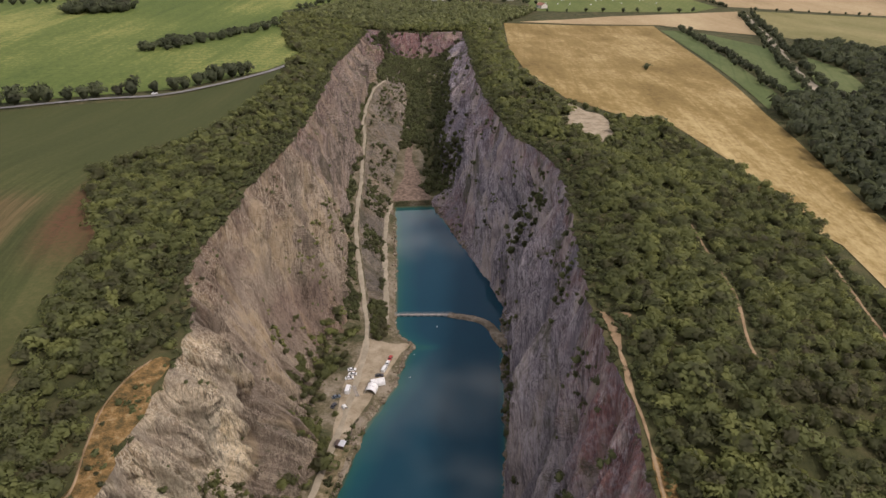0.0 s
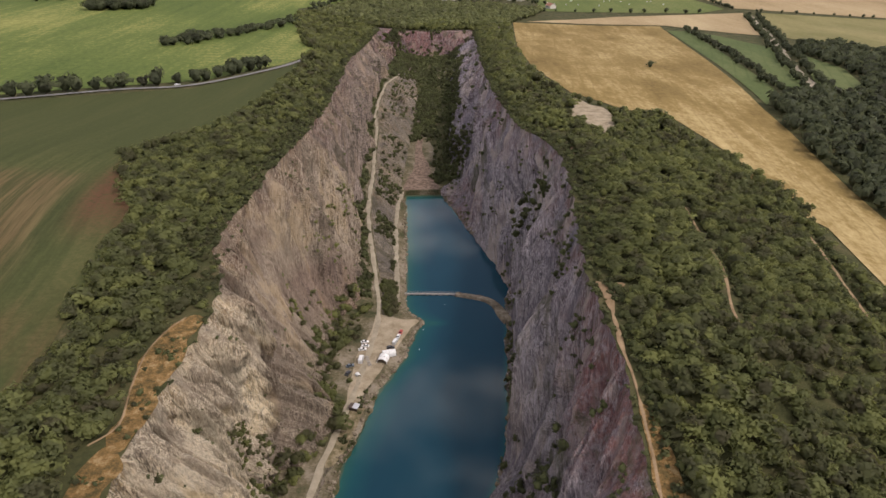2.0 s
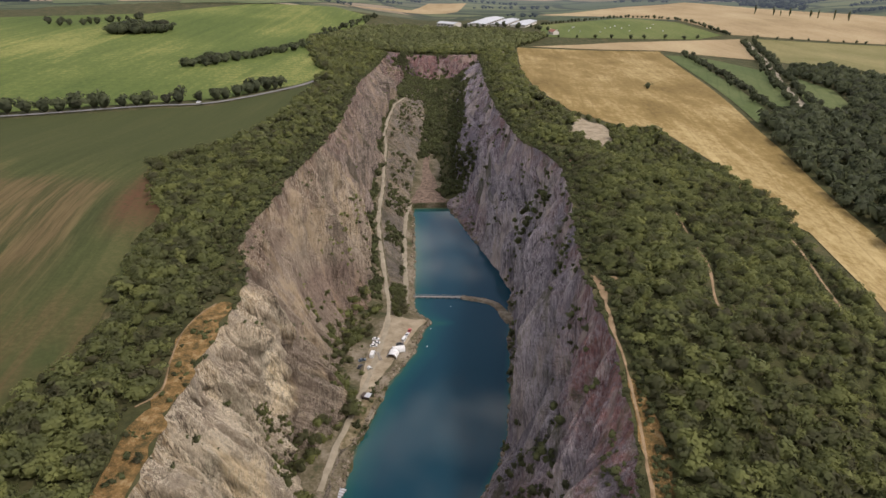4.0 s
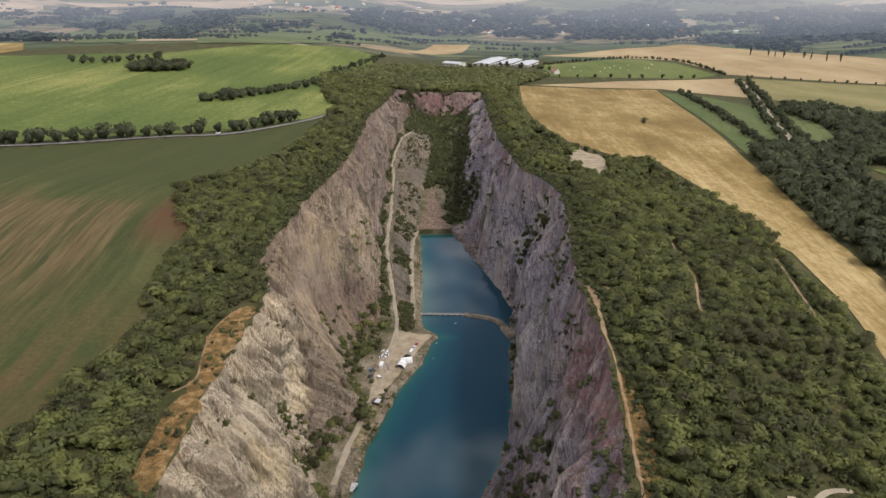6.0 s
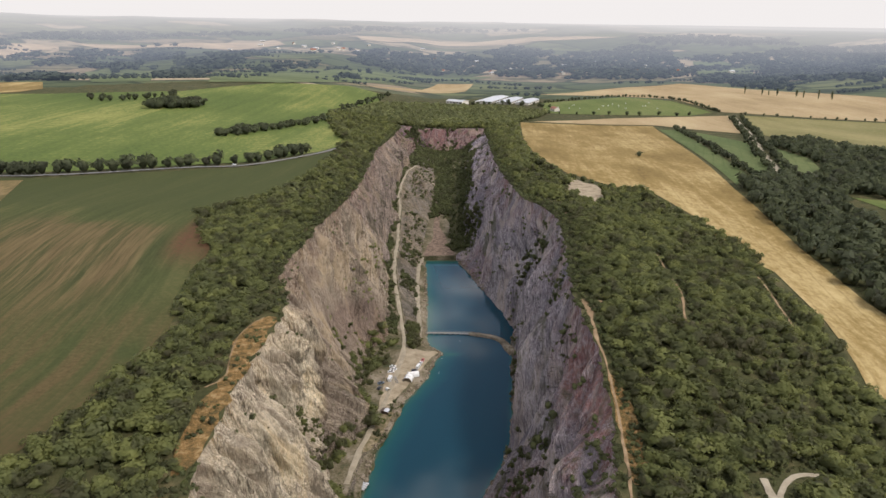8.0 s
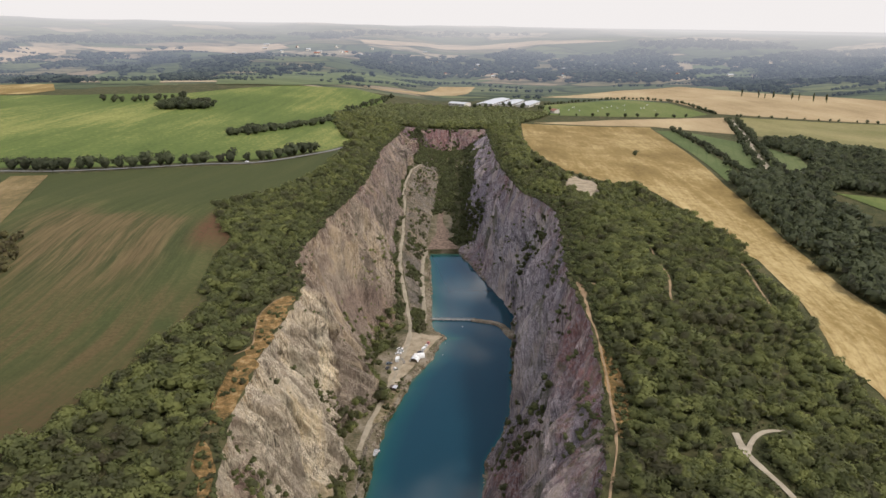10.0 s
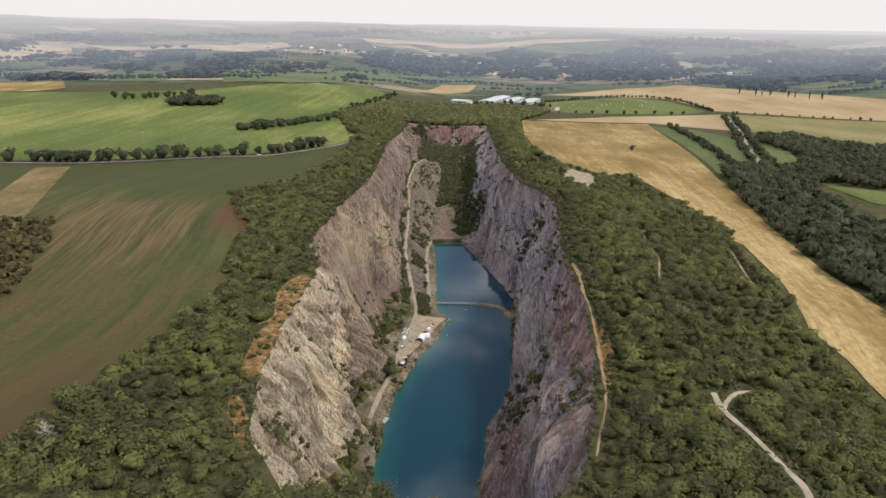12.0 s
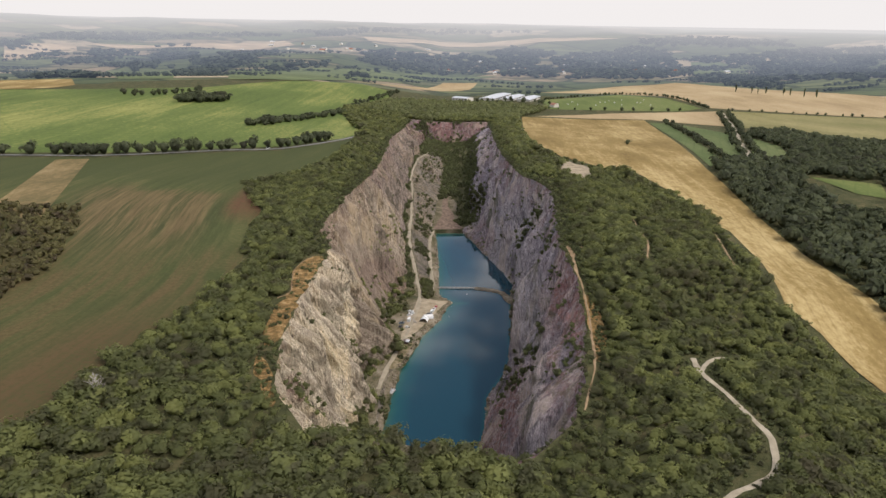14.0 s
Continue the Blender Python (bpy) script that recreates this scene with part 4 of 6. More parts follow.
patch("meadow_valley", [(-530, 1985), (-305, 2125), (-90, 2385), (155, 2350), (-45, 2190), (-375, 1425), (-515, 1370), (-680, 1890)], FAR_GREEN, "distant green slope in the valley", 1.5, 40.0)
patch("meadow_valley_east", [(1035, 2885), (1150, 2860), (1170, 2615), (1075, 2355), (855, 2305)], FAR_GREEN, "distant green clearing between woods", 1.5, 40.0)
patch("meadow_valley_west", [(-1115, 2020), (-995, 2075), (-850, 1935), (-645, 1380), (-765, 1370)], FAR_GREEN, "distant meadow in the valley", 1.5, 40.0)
patch("meadow_patch", [(345, 470), (400, 440), (380, 395), (360, 410)], MEADOW, "grass clearing in the dark wood", 0.5)
patch("sandy_pad", [(89, 476), (102, 483), (104, 508), (110, 513), (116, 495), (124, 487), (128, 458), (120, 429), (112, 421), (103, 439), (95, 460)], SAND, "bare pale sandy lot at the wood's edge", 0.25, 4, 2.0, "ground")
patch("bare_earth", [(62, 223), (66, 218), (71, 220), (74, 218), (68, 212), (66, 203), (64, 196), (63, 206), (63, 215)], PATH_MAT, "bare orange earth at the cliff edge", 0.36, 3, 0.8, "ground")
patch("dry_rim", [(61.5, 150), (66, 147), (69, 132), (68, 112), (64, 95), (58, 90), (59, 105), (61, 128)], SOIL, "dry orange grass and earth beside the rim path", 0.25, 3, 1.6, "ground")
patch("orange_slope", [(-97, 198), (-101, 186), (-103, 170), (-100, 150), (-99, 135), (-97, 125), (-92, 128), (-91, 150), (-91, 170), (-90.5, 193)], SOIL, "orange soil slope along the cliff edge", 0.25, 4, 2.2, "ground")
patch("orange_slope_near", [(-98, 127), (-101, 118), (-101, 108), (-99, 98), (-99, 87), (-95, 74), (-90.5, 80), (-91, 96), (-91.5, 108), (-92, 124)], SOIL, "orange soil slope along the cliff edge", 0.25, 4, 2.0, "ground")
patch("orange_slope_end", [(-95, 64), (-95, 56), (-86, 33), (-80, 24), (-82, 36), (-88, 55)], SOIL, "orange soil slope along the cliff edge", 0.25, 4, 1.6, "ground")

ribbon("road_avenue", [(-1200, 405), (-900, 415), (-450, 449), (-346, 462), (-249, 510), (-196, 538), (-148, 625), (-128, 712), (-118, 800)], 4.6, ASPHALT, "narrow country road lined with trees", 0.9, category="road", fray=0.02)
ribbon("lane_east", [(506, 1118), (438, 899), (361, 679), (321, 540), (300, 480)], 8.0, TRACK, "gravel lane between hedges", 0.9, category="road")
ribbon("path_fork", [(60, -60), (70, -25), (83, -7), (100, 2), (107, 12), (113, 30), (111, 43), (108, 60), (103, 79), (104, 93)], 2.7, TRACK, "pale winding gravel path", 0.2)
ribbon("path_branch", [(103, 79), (110, 90), (119, 98), (128, 100)], 1.9, TRACK, "pale side path", 0.24)
ribbon("path_wood", [(126, 300), (122, 263), (120, 234), (111, 202), (109, 190)], 1.3, PATH_MAT, "narrow worn path through the wood", 0.2)
ribbon("path_outer", [(182, 280), (180, 265), (173, 228), (168, 200)], 1.4, PATH_MAT, "narrow path at the wood's edge", 0.2)
ribbon("path_rim", [(64, 221), (64.5, 207), (63.5, 194), (62.5, 177), (63, 165), (62.5, 152)], 1.0, PATH_MAT, "trodden path along the cliff edge", 0.3, fray=0.45)
ribbon("path_rim_near", [(62.5, 152), (62, 135), (60.5, 119), (57, 91), (51, 70), (44, 48)], 1.35, PATH_MAT, "wider trodden path along the cliff edge", 0.3, fray=0.4)
ribbon("path_north", [(85, 1120), (92, 1095), (94, 1035), (89, 944), (78, 853)], 4.0, TRACK, "pale track between the wood and the wheat", 0.4)
ribbon("path_pad", [(58, 445), (66, 440), (76, 421), (83, 398), (82, 374)], 2.0, PATH_MAT, "worn path on the cliff top", 0.2)
ribbon("path_west", [(-97, 196), (-101, 186), (-103, 172), (-101, 155), (-98, 137), (-103, 128)], 0.8, PATH_MAT, "trodden path on the orange slope", 0.4, fray=0.3)

ry = np.concatenate([np.arange(172, 346, 6.0), np.arange(346, 826, 8.0)])
ribbon("quarry_road", np.column_stack([at(ROAD, ry), ry, at(ROAD_Z, ry)]), 2.8, TRACK, "pale gravel haul road climbing out of the quarry", 0.25, category="road")
ty = np.arange(338, 520, 8.0)
sx, sz, _ = section(ty)
ribbon("quarry_track", np.column_stack([sx[:, 6] + 1.6, ty, sz[:, 6]]), 3.6, TRACK, "pale shore track beside the lake", 0.25, category="road")


# ---- trees ----
rng = np.random.default_rng(5)


def crown_arrays(seed, leaves, size, lobes, core):
    """Quads of a crown about 1 high and 1 wide, standing on the ground: clumps on several lobes round a dark core."""
    g = np.random.default_rng(seed)
    c = np.column_stack([g.normal(0, 0.17, lobes), g.normal(0, 0.17, lobes), g.uniform(0.36, 0.74, lobes)])
    r = g.uniform(0.20, 0.31, lobes)
    c[0], r[0] = (0, 0, 0.5), 0.36
    k = g.integers(0, lobes, leaves)
    d = g.normal(size=(leaves, 3))
    d[:, 2] = np.abs(d[:, 2]) * 1.0 - 0.25
    d /= np.linalg.norm(d, axis=1)[:, None]
    p = c[k] + d * (r[k] * g.uniform(0.82, 1.1, leaves))[:, None]
    nrm = d + g.normal(0, 0.30, (leaves, 3))
    nrm /= np.linalg.norm(nrm, axis=1)[:, None]
    u = np.cross(nrm, g.normal(size=(leaves, 3)))
    u /= np.linalg.norm(u, axis=1)[:, None]
    w = np.cross(nrm, u)
    s = size * g.uniform(0.55, 1.3, (leaves, 3))
    quad = np.stack([p + u * s[:, :1], p - u * 0.5 * s[:, 1:2] + w * 0.87 * s[:, 1:2], p - u * 0.5 * s[:, 2:] - w * 0.87 * s[:, 2:]], 1).reshape(-1, 3)
    faces = np.arange(leaves * 3).reshape(-1, 3)
    # the core
    a = np.linspace(0, 2 * np.pi, core, endpoint=False)
    rings = [(0.10, 0.16), (0.32, 0.36), (0.58, 0.34), (0.78, 0.20)]
    cv = np.concatenate([np.column_stack([q * np.cos(a), q * np.sin(a), np.full(core, h)]) for h, q in rings]) * np.array([0.8, 0.8, 0.92])
    cv += g.normal(0, 0.02, cv.shape)
    o = len(quad)
    cf = [(o + i * core + j, o + i * core + (j + 1) % core, o + (i + 1) * core + (j + 1) % core, o + (i + 1) * core + j) for i in range(3) for j in range(core)]
    cf = [t for q in cf for t in ((q[0], q[1], q[2]), (q[0], q[2], q[3]))]
    cf += [(o + 3 * core, o + 3 * core + j, o + 3 * core + j + 1) for j in range(1, core - 1)]
    out = p - np.array([0, 0, 0.36])
    out /= np.linalg.norm(out, axis=1)[:, None]
    soft = 0.50 * d + 0.45 * out + 0.14 * nrm + np.array([0, 0, 0.12])
    soft = np.repeat(soft / np.linalg.norm(soft, axis=1)[:, None], 3, 0)
    cn = cv - np.array([0, 0, 0.4])
    cn /= np.linalg.norm(cn, axis=1)[:, None]
    return np.concatenate([quad, cv]), np.concatenate([faces, np.array(cf)]), np.concatenate([soft, cn])


FINE = [crown_arrays(100 + i, 180, 0.098, 7, 6) for i in range(10)]
NEAREST = [crown_arrays(500 + i, 235, 0.089, 9, 6) for i in range(10)]
MIDDLE = [crown_arrays(200 + i, 150, 0.115, 6, 6) for i in range(8)]
TINY = [crown_arrays(400 + i, 24, 0.25, 4, 4) for i in range(4)]
SMALL = [crown_arrays(600 + i, 32, 0.21, 5, 4) for i in range(6)]
COARSE = [crown_arrays(300 + i, 62, 0.17, 5, 5) for i in range(6)]


def grove(name, kinds, x, y, z, height, width, material, label, category="trees"):
    """Many crowns in one mesh."""
    if len(x) == 0:
        return None
    vs, fs, ns, o = [], [], [], 0
    kind = rng.integers(0, len(kinds), len(x))
    turn = rng.uniform(0, 2 * np.pi, len(x))
    for i, (v, f, n0) in enumerate(kinds):
        s = np.where(kind == i)[0]
        if not len(s):
            continue
        c, n = np.cos(turn[s])[:, None], np.sin(turn[s])[:, None]
        w, h = width[s][:, None], height[s][:, None]
        q = np.stack([(v[:, 0] * c - v[:, 1] * n) * w + x[s][:, None], (v[:, 0] * n + v[:, 1] * c) * w + y[s][:, None], v[:, 2] * h + z[s][:, None]], -1)
        vs.append(q.reshape(-1, 3))
        ns.append(np.stack([n0[:, 0] * c - n0[:, 1] * n, n0[:, 0] * n + n0[:, 1] * c, np.repeat(n0[None, :, 2], len(s), 0)], -1).reshape(-1, 3))
        fs.append((f[None] + (o + np.arange(len(s)) * len(v))[:, None, None]).reshape(-1, 3))
        o += len(s) * len(v)
    return tagged(mesh_object(name, np.concatenate(vs), np.concatenate(fs), material, normals=np.concatenate(ns)), label, category, kind="stuff")


def scatter(x0, x1, y0, y1, gap):
    gx, gy = np.meshgrid(np.arange(x0, x1, gap), np.arange(y0, y1, gap))
    n = gx.size
    return gx.ravel() + rng.uniform(-0.48, 0.48, n) * gap, gy.ravel() + rng.uniform(-0.48, 0.48, n) * gap


def inside(x, y, points):
    p = np.array(points, float)
    r = np.zeros(len(x), bool)
    for a, b in zip(p, np.roll(p, -1, 0)):
        hit = ((a[1] > y) != (b[1] > y)) & (x < (b[0] - a[0]) * (y - a[1]) / (b[1] - a[1] + 1e-12) + a[0])
        r ^= hit
    return r


PATHS = [([(60, -60), (83, -7), (107, 12), (113, 30), (108, 60), (103, 79), (104, 93)], 6.5), ([(103, 79), (110, 90), (119, 98), (128, 100)], 7.5),
         ([(126, 300), (123, 270), (120, 234), (111, 202), (109, 190)], 3.8), ([(109, 190), (106, 155), (104, 93)], 1.2), ([(129, 367), (126, 300)], 1.2), ([(182, 280), (180, 265), (173, 228), (168, 200)], 4.6),
         ([(64, 221), (64.5, 207), (63.5, 194), (62.5, 177), (63, 165), (62.5, 150), (62, 135), (60.5, 119), (57, 91), (51, 70), (44, 48)], 3.2),
         ([(85, 1120), (92, 1095), (94, 1035), (89, 944), (78, 853)], 5.0), ([(58, 445), (66, 440), (76, 421), (83, 398), (82, 374)], 3.5), ([(-97, 196), (-103, 172), (-98, 137), (-101, 120)], 3.0)]
CLEAR = [[(61, 150), (66, 147), (68, 130), (67, 112), (62, 95), (57, 92), (59, 110)], [(89, 476), (102, 483), (104, 508), (110, 513), (116, 495), (124, 487), (128, 458), (120, 429), (112, 421), (103, 439), (95, 460)], [(60, 226), (70, 222), (77, 220), (71, 206), (64, 196)],
         [(-98, 200), (-102, 186), (-104, 170), (-101, 150), (-99, 130), (-95, 126), (-90, 150), (-90, 200)], [(-98, 130), (-102, 118), (-100, 90), (-95, 76), (-90, 80), (-90, 130)], [(-94, 62), (-86, 34), (-79, 24), (-79, 36), (-86, 60)]]


def wooded(x, y):
    """Where the woods round the quarry stand."""
    el = np.array(WOOD_L[::-1], float)
    west = (x > np.interp(y, el[:, 1], el[:, 0])) & (x < rim_l(y) - 1.2)
    ey = [-300, -60, 60, 140, 161, 221, 292, 325, 389, 470, 485, 530, 640, 806, 1089]
    ex = [230, 205, 192, 182, 172, 186, 190, 172, 180, 164, 132, 100, 84, 88, 112]
    east = (x < np.interp(y, ey, ex)) & (x > rim_r(y) + 1.2)
    south = (y < 8) & (x > np.interp(y, el[:, 1], el[:, 0])) & (x < np.interp(y, ey, ex))
    north = (y > 1018) & (y < 1070 + 40 * vnoise(x / 60, 0, 0, 3)) & (x > -190 + (y - 1018) * 0.1) & (x < 105)
    ok = (west & (y < 1025)) | (east & (y < 1090)) | south | north
    for line, gap in PATHS:
        ok &= line_distance(x, y, line) > gap
    for poly in CLEAR:
        ok &= ~inside(x, y, poly)
    return ok


def plant_woods():
    x, y = scatter(-210, 240, -85, 1090, 5.3)
    ok = wooded(x, y) & (vnoise(x / 14, y / 14, 0, 41) > -0.97)
    ok &= (y < 520) | (rng.uniform(size=len(x)) < 0.66)
    x, y = x[ok], y[ok]
    h = rng.uniform(3.6, 6.6, len(x)) * (1 + 0.35 * sstep(500, 600, y)) * rng.choice([1, 1, 1, 1, 1.3], len(x)) * (0.85 + 0.3 * sstep(-0.5, 0.5, vnoise(x / 30, y / 30, 0, 42)))
    rim = np.minimum(np.abs(x - rim_l(y)), np.abs(x - rim_r(y)))
    h = h * np.where((y > 5) & (y < 1015), 0.40 + 0.60 * sstep(1, 15, rim), 1)
    w = h * rng.uniform(1.15, 1.65, len(x))
    z = base(x, y) - 0.25
    return x, y, z, h, w


tx, ty_, tz, th, tw = plant_woods()
singles = np.where((ty_ > -45) & (ty_ < 40) & (tx > -150) & (tx < 150))[0]
singles = singles[np.argsort(-th[singles])][:290]
rest = np.ones(len(tx), bool)
rest[singles] = False
front = rest & (ty_ < 120) & (ty_ > -60)
near, mid_, last_ = rest & (ty_ < 400) & (ty_ >= 120), rest & (ty_ >= 400) & (ty_ < 640), rest & (ty_ >= 640)
for nm, sel, kinds in (("woodland_near", front, NEAREST), ("woodland", near, FINE), ("woodland_far", mid_, COARSE), ("woodland_end", last_, SMALL)):
    grove(nm, kinds, tx[sel], ty_[sel], tz[sel], th[sel], tw[sel], LEAF, "dense broadleaf wood on the quarry rim")
sel = rest & (ty_ <= -60)
grove("woodland_behind", COARSE, tx[sel], ty_[sel], tz[sel], th[sel], tw[sel], LEAF, "broadleaf wood before the quarry")


def trunk_bm(h, r):
    bm = bmesh.new()
    rings = []
    for k, (z, q) in enumerate(((0, 1.25), (0.25 * h, 0.9), (0.6 * h, 0.6), (h, 0.25))):
        rings.append([bm.verts.new((q * r * math.cos(a) + 0.04 * h * math.sin(k * 2.1), q * r * math.sin(a) + 0.03 * h * math.cos(k * 1.7), z)) for a in [i * math.tau / 7 for i in range(7)]])
    for a, b in zip(rings, rings[1:]):
        for i in range(7):
            bm.faces.new((a[i], a[(i + 1) % 7], b[(i + 1) % 7], b[i]))
    bm.faces.new(rings[-1])
    return bm


def part(name, bm, material, parent, label=""):
    me = bpy.data.meshes.new(name)
    bm.to_mesh(me)
    bm.free()
    me.materials.append(material)
    ob = new(name, me)
    ob.parent = parent
    return tagged(ob, label)


def tree_thing(i, label):
    ob = new("tree")
    tagged(ob, label, "tree", "trees round the quarry")
    part("trunk", trunk_bm(0.55, 0.028), BARK, ob)
    v, f, n = NEAREST[i]
    crown = mesh_object("crown", v, f, LEAF, normals=n)
    crown.parent = ob
    return ob


masters = [tree_thing(i, "leafy green broadleaf tree standing in the wood") for i in range(8)]
for n, i in enumerate(singles):
    m = Matrix.LocRotScale((tx[i], ty_[i], tz[i]), Euler((0, 0, rng.uniform(0, 6.28))), (1, 1, 1))
    src = masters[n % 8]
    t = src if n < 8 else copy_thing(src, m)
    t.matrix_basis = m @ Matrix.Diagonal((tw[i], tw[i], th[i], 1))


def row_of_trees(points, gap, jitter, h0, h1, kinds, name, material, label, lift=0.3, wide=1.0, skip=0.0):
    c = smooth_line(points, gap)
    keep = rng.uniform(size=len(c)) >= skip
    c = c[keep]
    x, y = c[:, 0] + rng.normal(0, jitter, len(c)), c[:, 1] + rng.normal(0, jitter, len(c))
    h = rng.uniform(h0, h1, len(c))
    return grove(name, kinds, x, y, base(x, y) + lift, h, h * wide * rng.uniform(0.85, 1.15, len(c)), material, label)


def wood(poly, gap, h0, h1, kinds, name, material, label):
    p = np.array(poly, float)
    x, y = scatter(p[:, 0].min(), p[:, 0].max(), p[:, 1].min(), p[:, 1].max(), gap)
    ok = inside(x, y, poly) & ~inside(x, y, [(325, 440), (345, 475), (405, 445), (385, 390), (345, 335), (318, 360)])
    x, y = x[ok], y[ok]
    h = rng.uniform(h0, h1, len(x))
    return grove(name, kinds, x, y, base(x, y), h, h * rng.uniform(0.95, 1.3, len(x)), material, label)


def lone_trees(points, gap, jitter, h0, h1, material, name, label, group, skip=0.0, wide=1.0, forms=5, kinds=MIDDLE):
    """Trees that stand apart, each a thing of its own, along a line."""
    c = smooth_line(points, gap)
    c = c[rng.uniform(size=len(c)) >= skip]
    made = []
    for n, p in enumerate(c):
        x, y = p[0] + rng.normal(0, jitter), p[1] + rng.normal(0, jitter)
        h = rng.uniform(h0, h1)
        w = h * wide * rng.uniform(0.85, 1.15)
        m = Matrix.LocRotScale((x, y, float(base(x, y))), Euler((0, 0, rng.uniform(0, 6.28))), (1, 1, 1))
        if n < forms:
            t = tagged(new(name), label, "tree", group)
            part("trunk", trunk_bm(0.55, 0.028), BARK, t)
            v, f, q = kinds[n % len(kinds)]
            mesh_object("crown", v, f, material, normals=q).parent = t
            made.append(t)
        else:
            t = copy_thing(made[n % forms], m)
        t.matrix_basis = m @ Matrix.Diagonal((w, w, h, 1))


lone_trees([(-900, 421), (-450, 455), (-346, 468), (-249, 516), (-200, 545), (-160, 618)], 10.5, 1.2, 10, 16, LEAF_DARK, "roadside_tree", "round leafy tree beside the country road", "trees along the country road", 0.03, 0.95)
wood([(-420, 262), (-278, 268), (-256, 226), (-232, 150), (-233, 90), (-420, 60)], 5.8, 3, 6.8, SMALL, "thicket_west", THICKET, "thicket of trees in the harvested field")
wood([(-282, 700), (-276, 738), (-240, 800), (-212, 895), (-196, 925), (-205, 880), (-236, 780), (-262, 712)], 8.5, 7, 13, MIDDLE, "field_copse", LEAF_DARK, "dark copse at the green field's corner")
wood([(-452, 915), (-470, 960), (-440, 1000), (-395, 990), (-390, 950), (-420, 925)], 8, 10, 16, MIDDLE, "copse_far", LEAF_DARK, "dark copse in the green field")
row_of_trees([(-590, 1020), (-542, 1010), (-500, 1060), (-470, 1090)], 9, 5, 8, 13, COARSE, "copse_small", LEAF_DARK, "dark trees on the field boundary")
row_of_trees([(-196, 930), (-186, 1136), (-150, 1350), (-140, 1440)], 8, 6, 6, 10, COARSE, "hedge_west", LEAF_DARK, "hedge at the edge of the green field")
row_of_trees([(357, 985), (323, 746), (296, 567), (298, 505)], 6, 3, 6, 9, COARSE, "hedge_strip", LEAF_DARK, "hedge between two green strips")
row_of_trees([(498, 1118), (430, 899), (353, 679), (313, 540)], 7, 2, 6, 9, COARSE, "lane_hedge", LEAF_DARK, "hedge beside the gravel lane", skip=0.25)
row_of_trees([(514, 1112), (448, 899), (372, 679), (332, 540)], 7, 2, 6, 10, COARSE, "lane_hedge_far", LEAF_DARK, "hedge beside the gravel lane", skip=0.25)
wood([(262, 505), (290, 540), (345, 535), (375, 572), (400, 650), (400, 745), (430, 800), (470, 780), (500, 650), (700, 635), (900, 850), (1100, 700), (700, 200), (330, -100), (254, -80), (249, 100), (243, 178), (237, 270), (241, 340), (250, 420)], 9.8, 9, 13, TINY, "dark_wood", LEAF_DARK, "dark mixed wood on the slope below the wheat")
wood([(185, 389), (198, 300), (172, 300), (168, 390)], 6, 5, 8, MIDDLE, "wood_edge", LEAF, "bushes at the wheat field's edge")
wood([(-190, 1040), (-140, 1240), (-60, 1330), (60, 1300), (190, 1210), (120, 1085), (105, 1040)], 9, 7, 12, SMALL, "wood_north", LEAF_PALE, "trees beyond the far end of the quarry")
row_of_trees([(200, 1395), (405, 1530), (500, 1420), (505, 1200)], 9, 2, 5, 8, COARSE, "hedge_orchard", LEAF_DARK, "hedge round the meadow")
row_of_trees([(40, 1350), (90, 1362), (150, 1340), (200, 1310)], 10, 7, 7, 12, COARSE, "warehouse_trees", LEAF_DARK, "dark trees before the warehouses", skip=0.3)
row_of_trees([(190, 1215), (300, 1190), (440, 1160)], 24, 4, 6, 9, COARSE, "orchard_trees", LEAF_DARK, "row of small fruit trees in the meadow")
row_of_trees([(535, 1160), (650, 1085), (745, 1008), (900, 880)], 20, 4, 4, 7, COARSE, "hedge_olive", LEAF_DARK, "scattered bushes on the field boundary")

# low growth on the bare slopes at the edges
for side_, label_ in (("west", "low scrub along the western cliff edge"), ("east", "low scrub along the eastern cliff edge")):
    off, gy = scatter(0.3, 12, 24, 1000, 2.9)
    gx = rim_l(gy) - off if side_ == "west" else rim_r(gy) + off
    keep_ = (vnoise(gx / 6, gy / 6, 0, 95) > -0.25 - 0.35 * sstep(200, 260, gy)) & (line_distance(gx, gy, PATHS[6][0]) > 1.6) & (line_distance(gx, gy, PATHS[9][0]) > 1.2)
    for poly in CLEAR:
        keep_ &= ~(inside(gx, gy, poly) & (vnoise(gx / 5, gy / 5, 0, 97) < 0.0))
    gx, gy = gx[keep_], gy[keep_]
    gh = rng.uniform(0.7, 2.2, len(gx)) * (1 + 0.5 * sstep(200, 260, gy))
    grove("edge_scrub_" + side_, TINY, gx, gy, base(gx, gy) - 0.1, gh, gh * 1.5, SCRUB, label_)
gx, gy = scatter(60, 135, -40, 110, 2.2)
d_ = np.minimum(line_distance(gx, gy, PATHS[0][0]), line_distance(gx, gy, PATHS[1][0]))
keep_ = (d_ > 2.3) & (d_ < 9) & (rng.uniform(size=len(gx)) < 0.75)
gx, gy = gx[keep_], gy[keep_]
gh = rng.uniform(0.7, 2.0, len(gx)) * np.interp(d_[keep_], [2.3, 6], [0.6, 1.3])
grove("path_scrub", TINY, gx, gy, base(gx, gy) - 0.1, gh, gh * 1.6, SCRUB, "low scrub beside the gravel path")

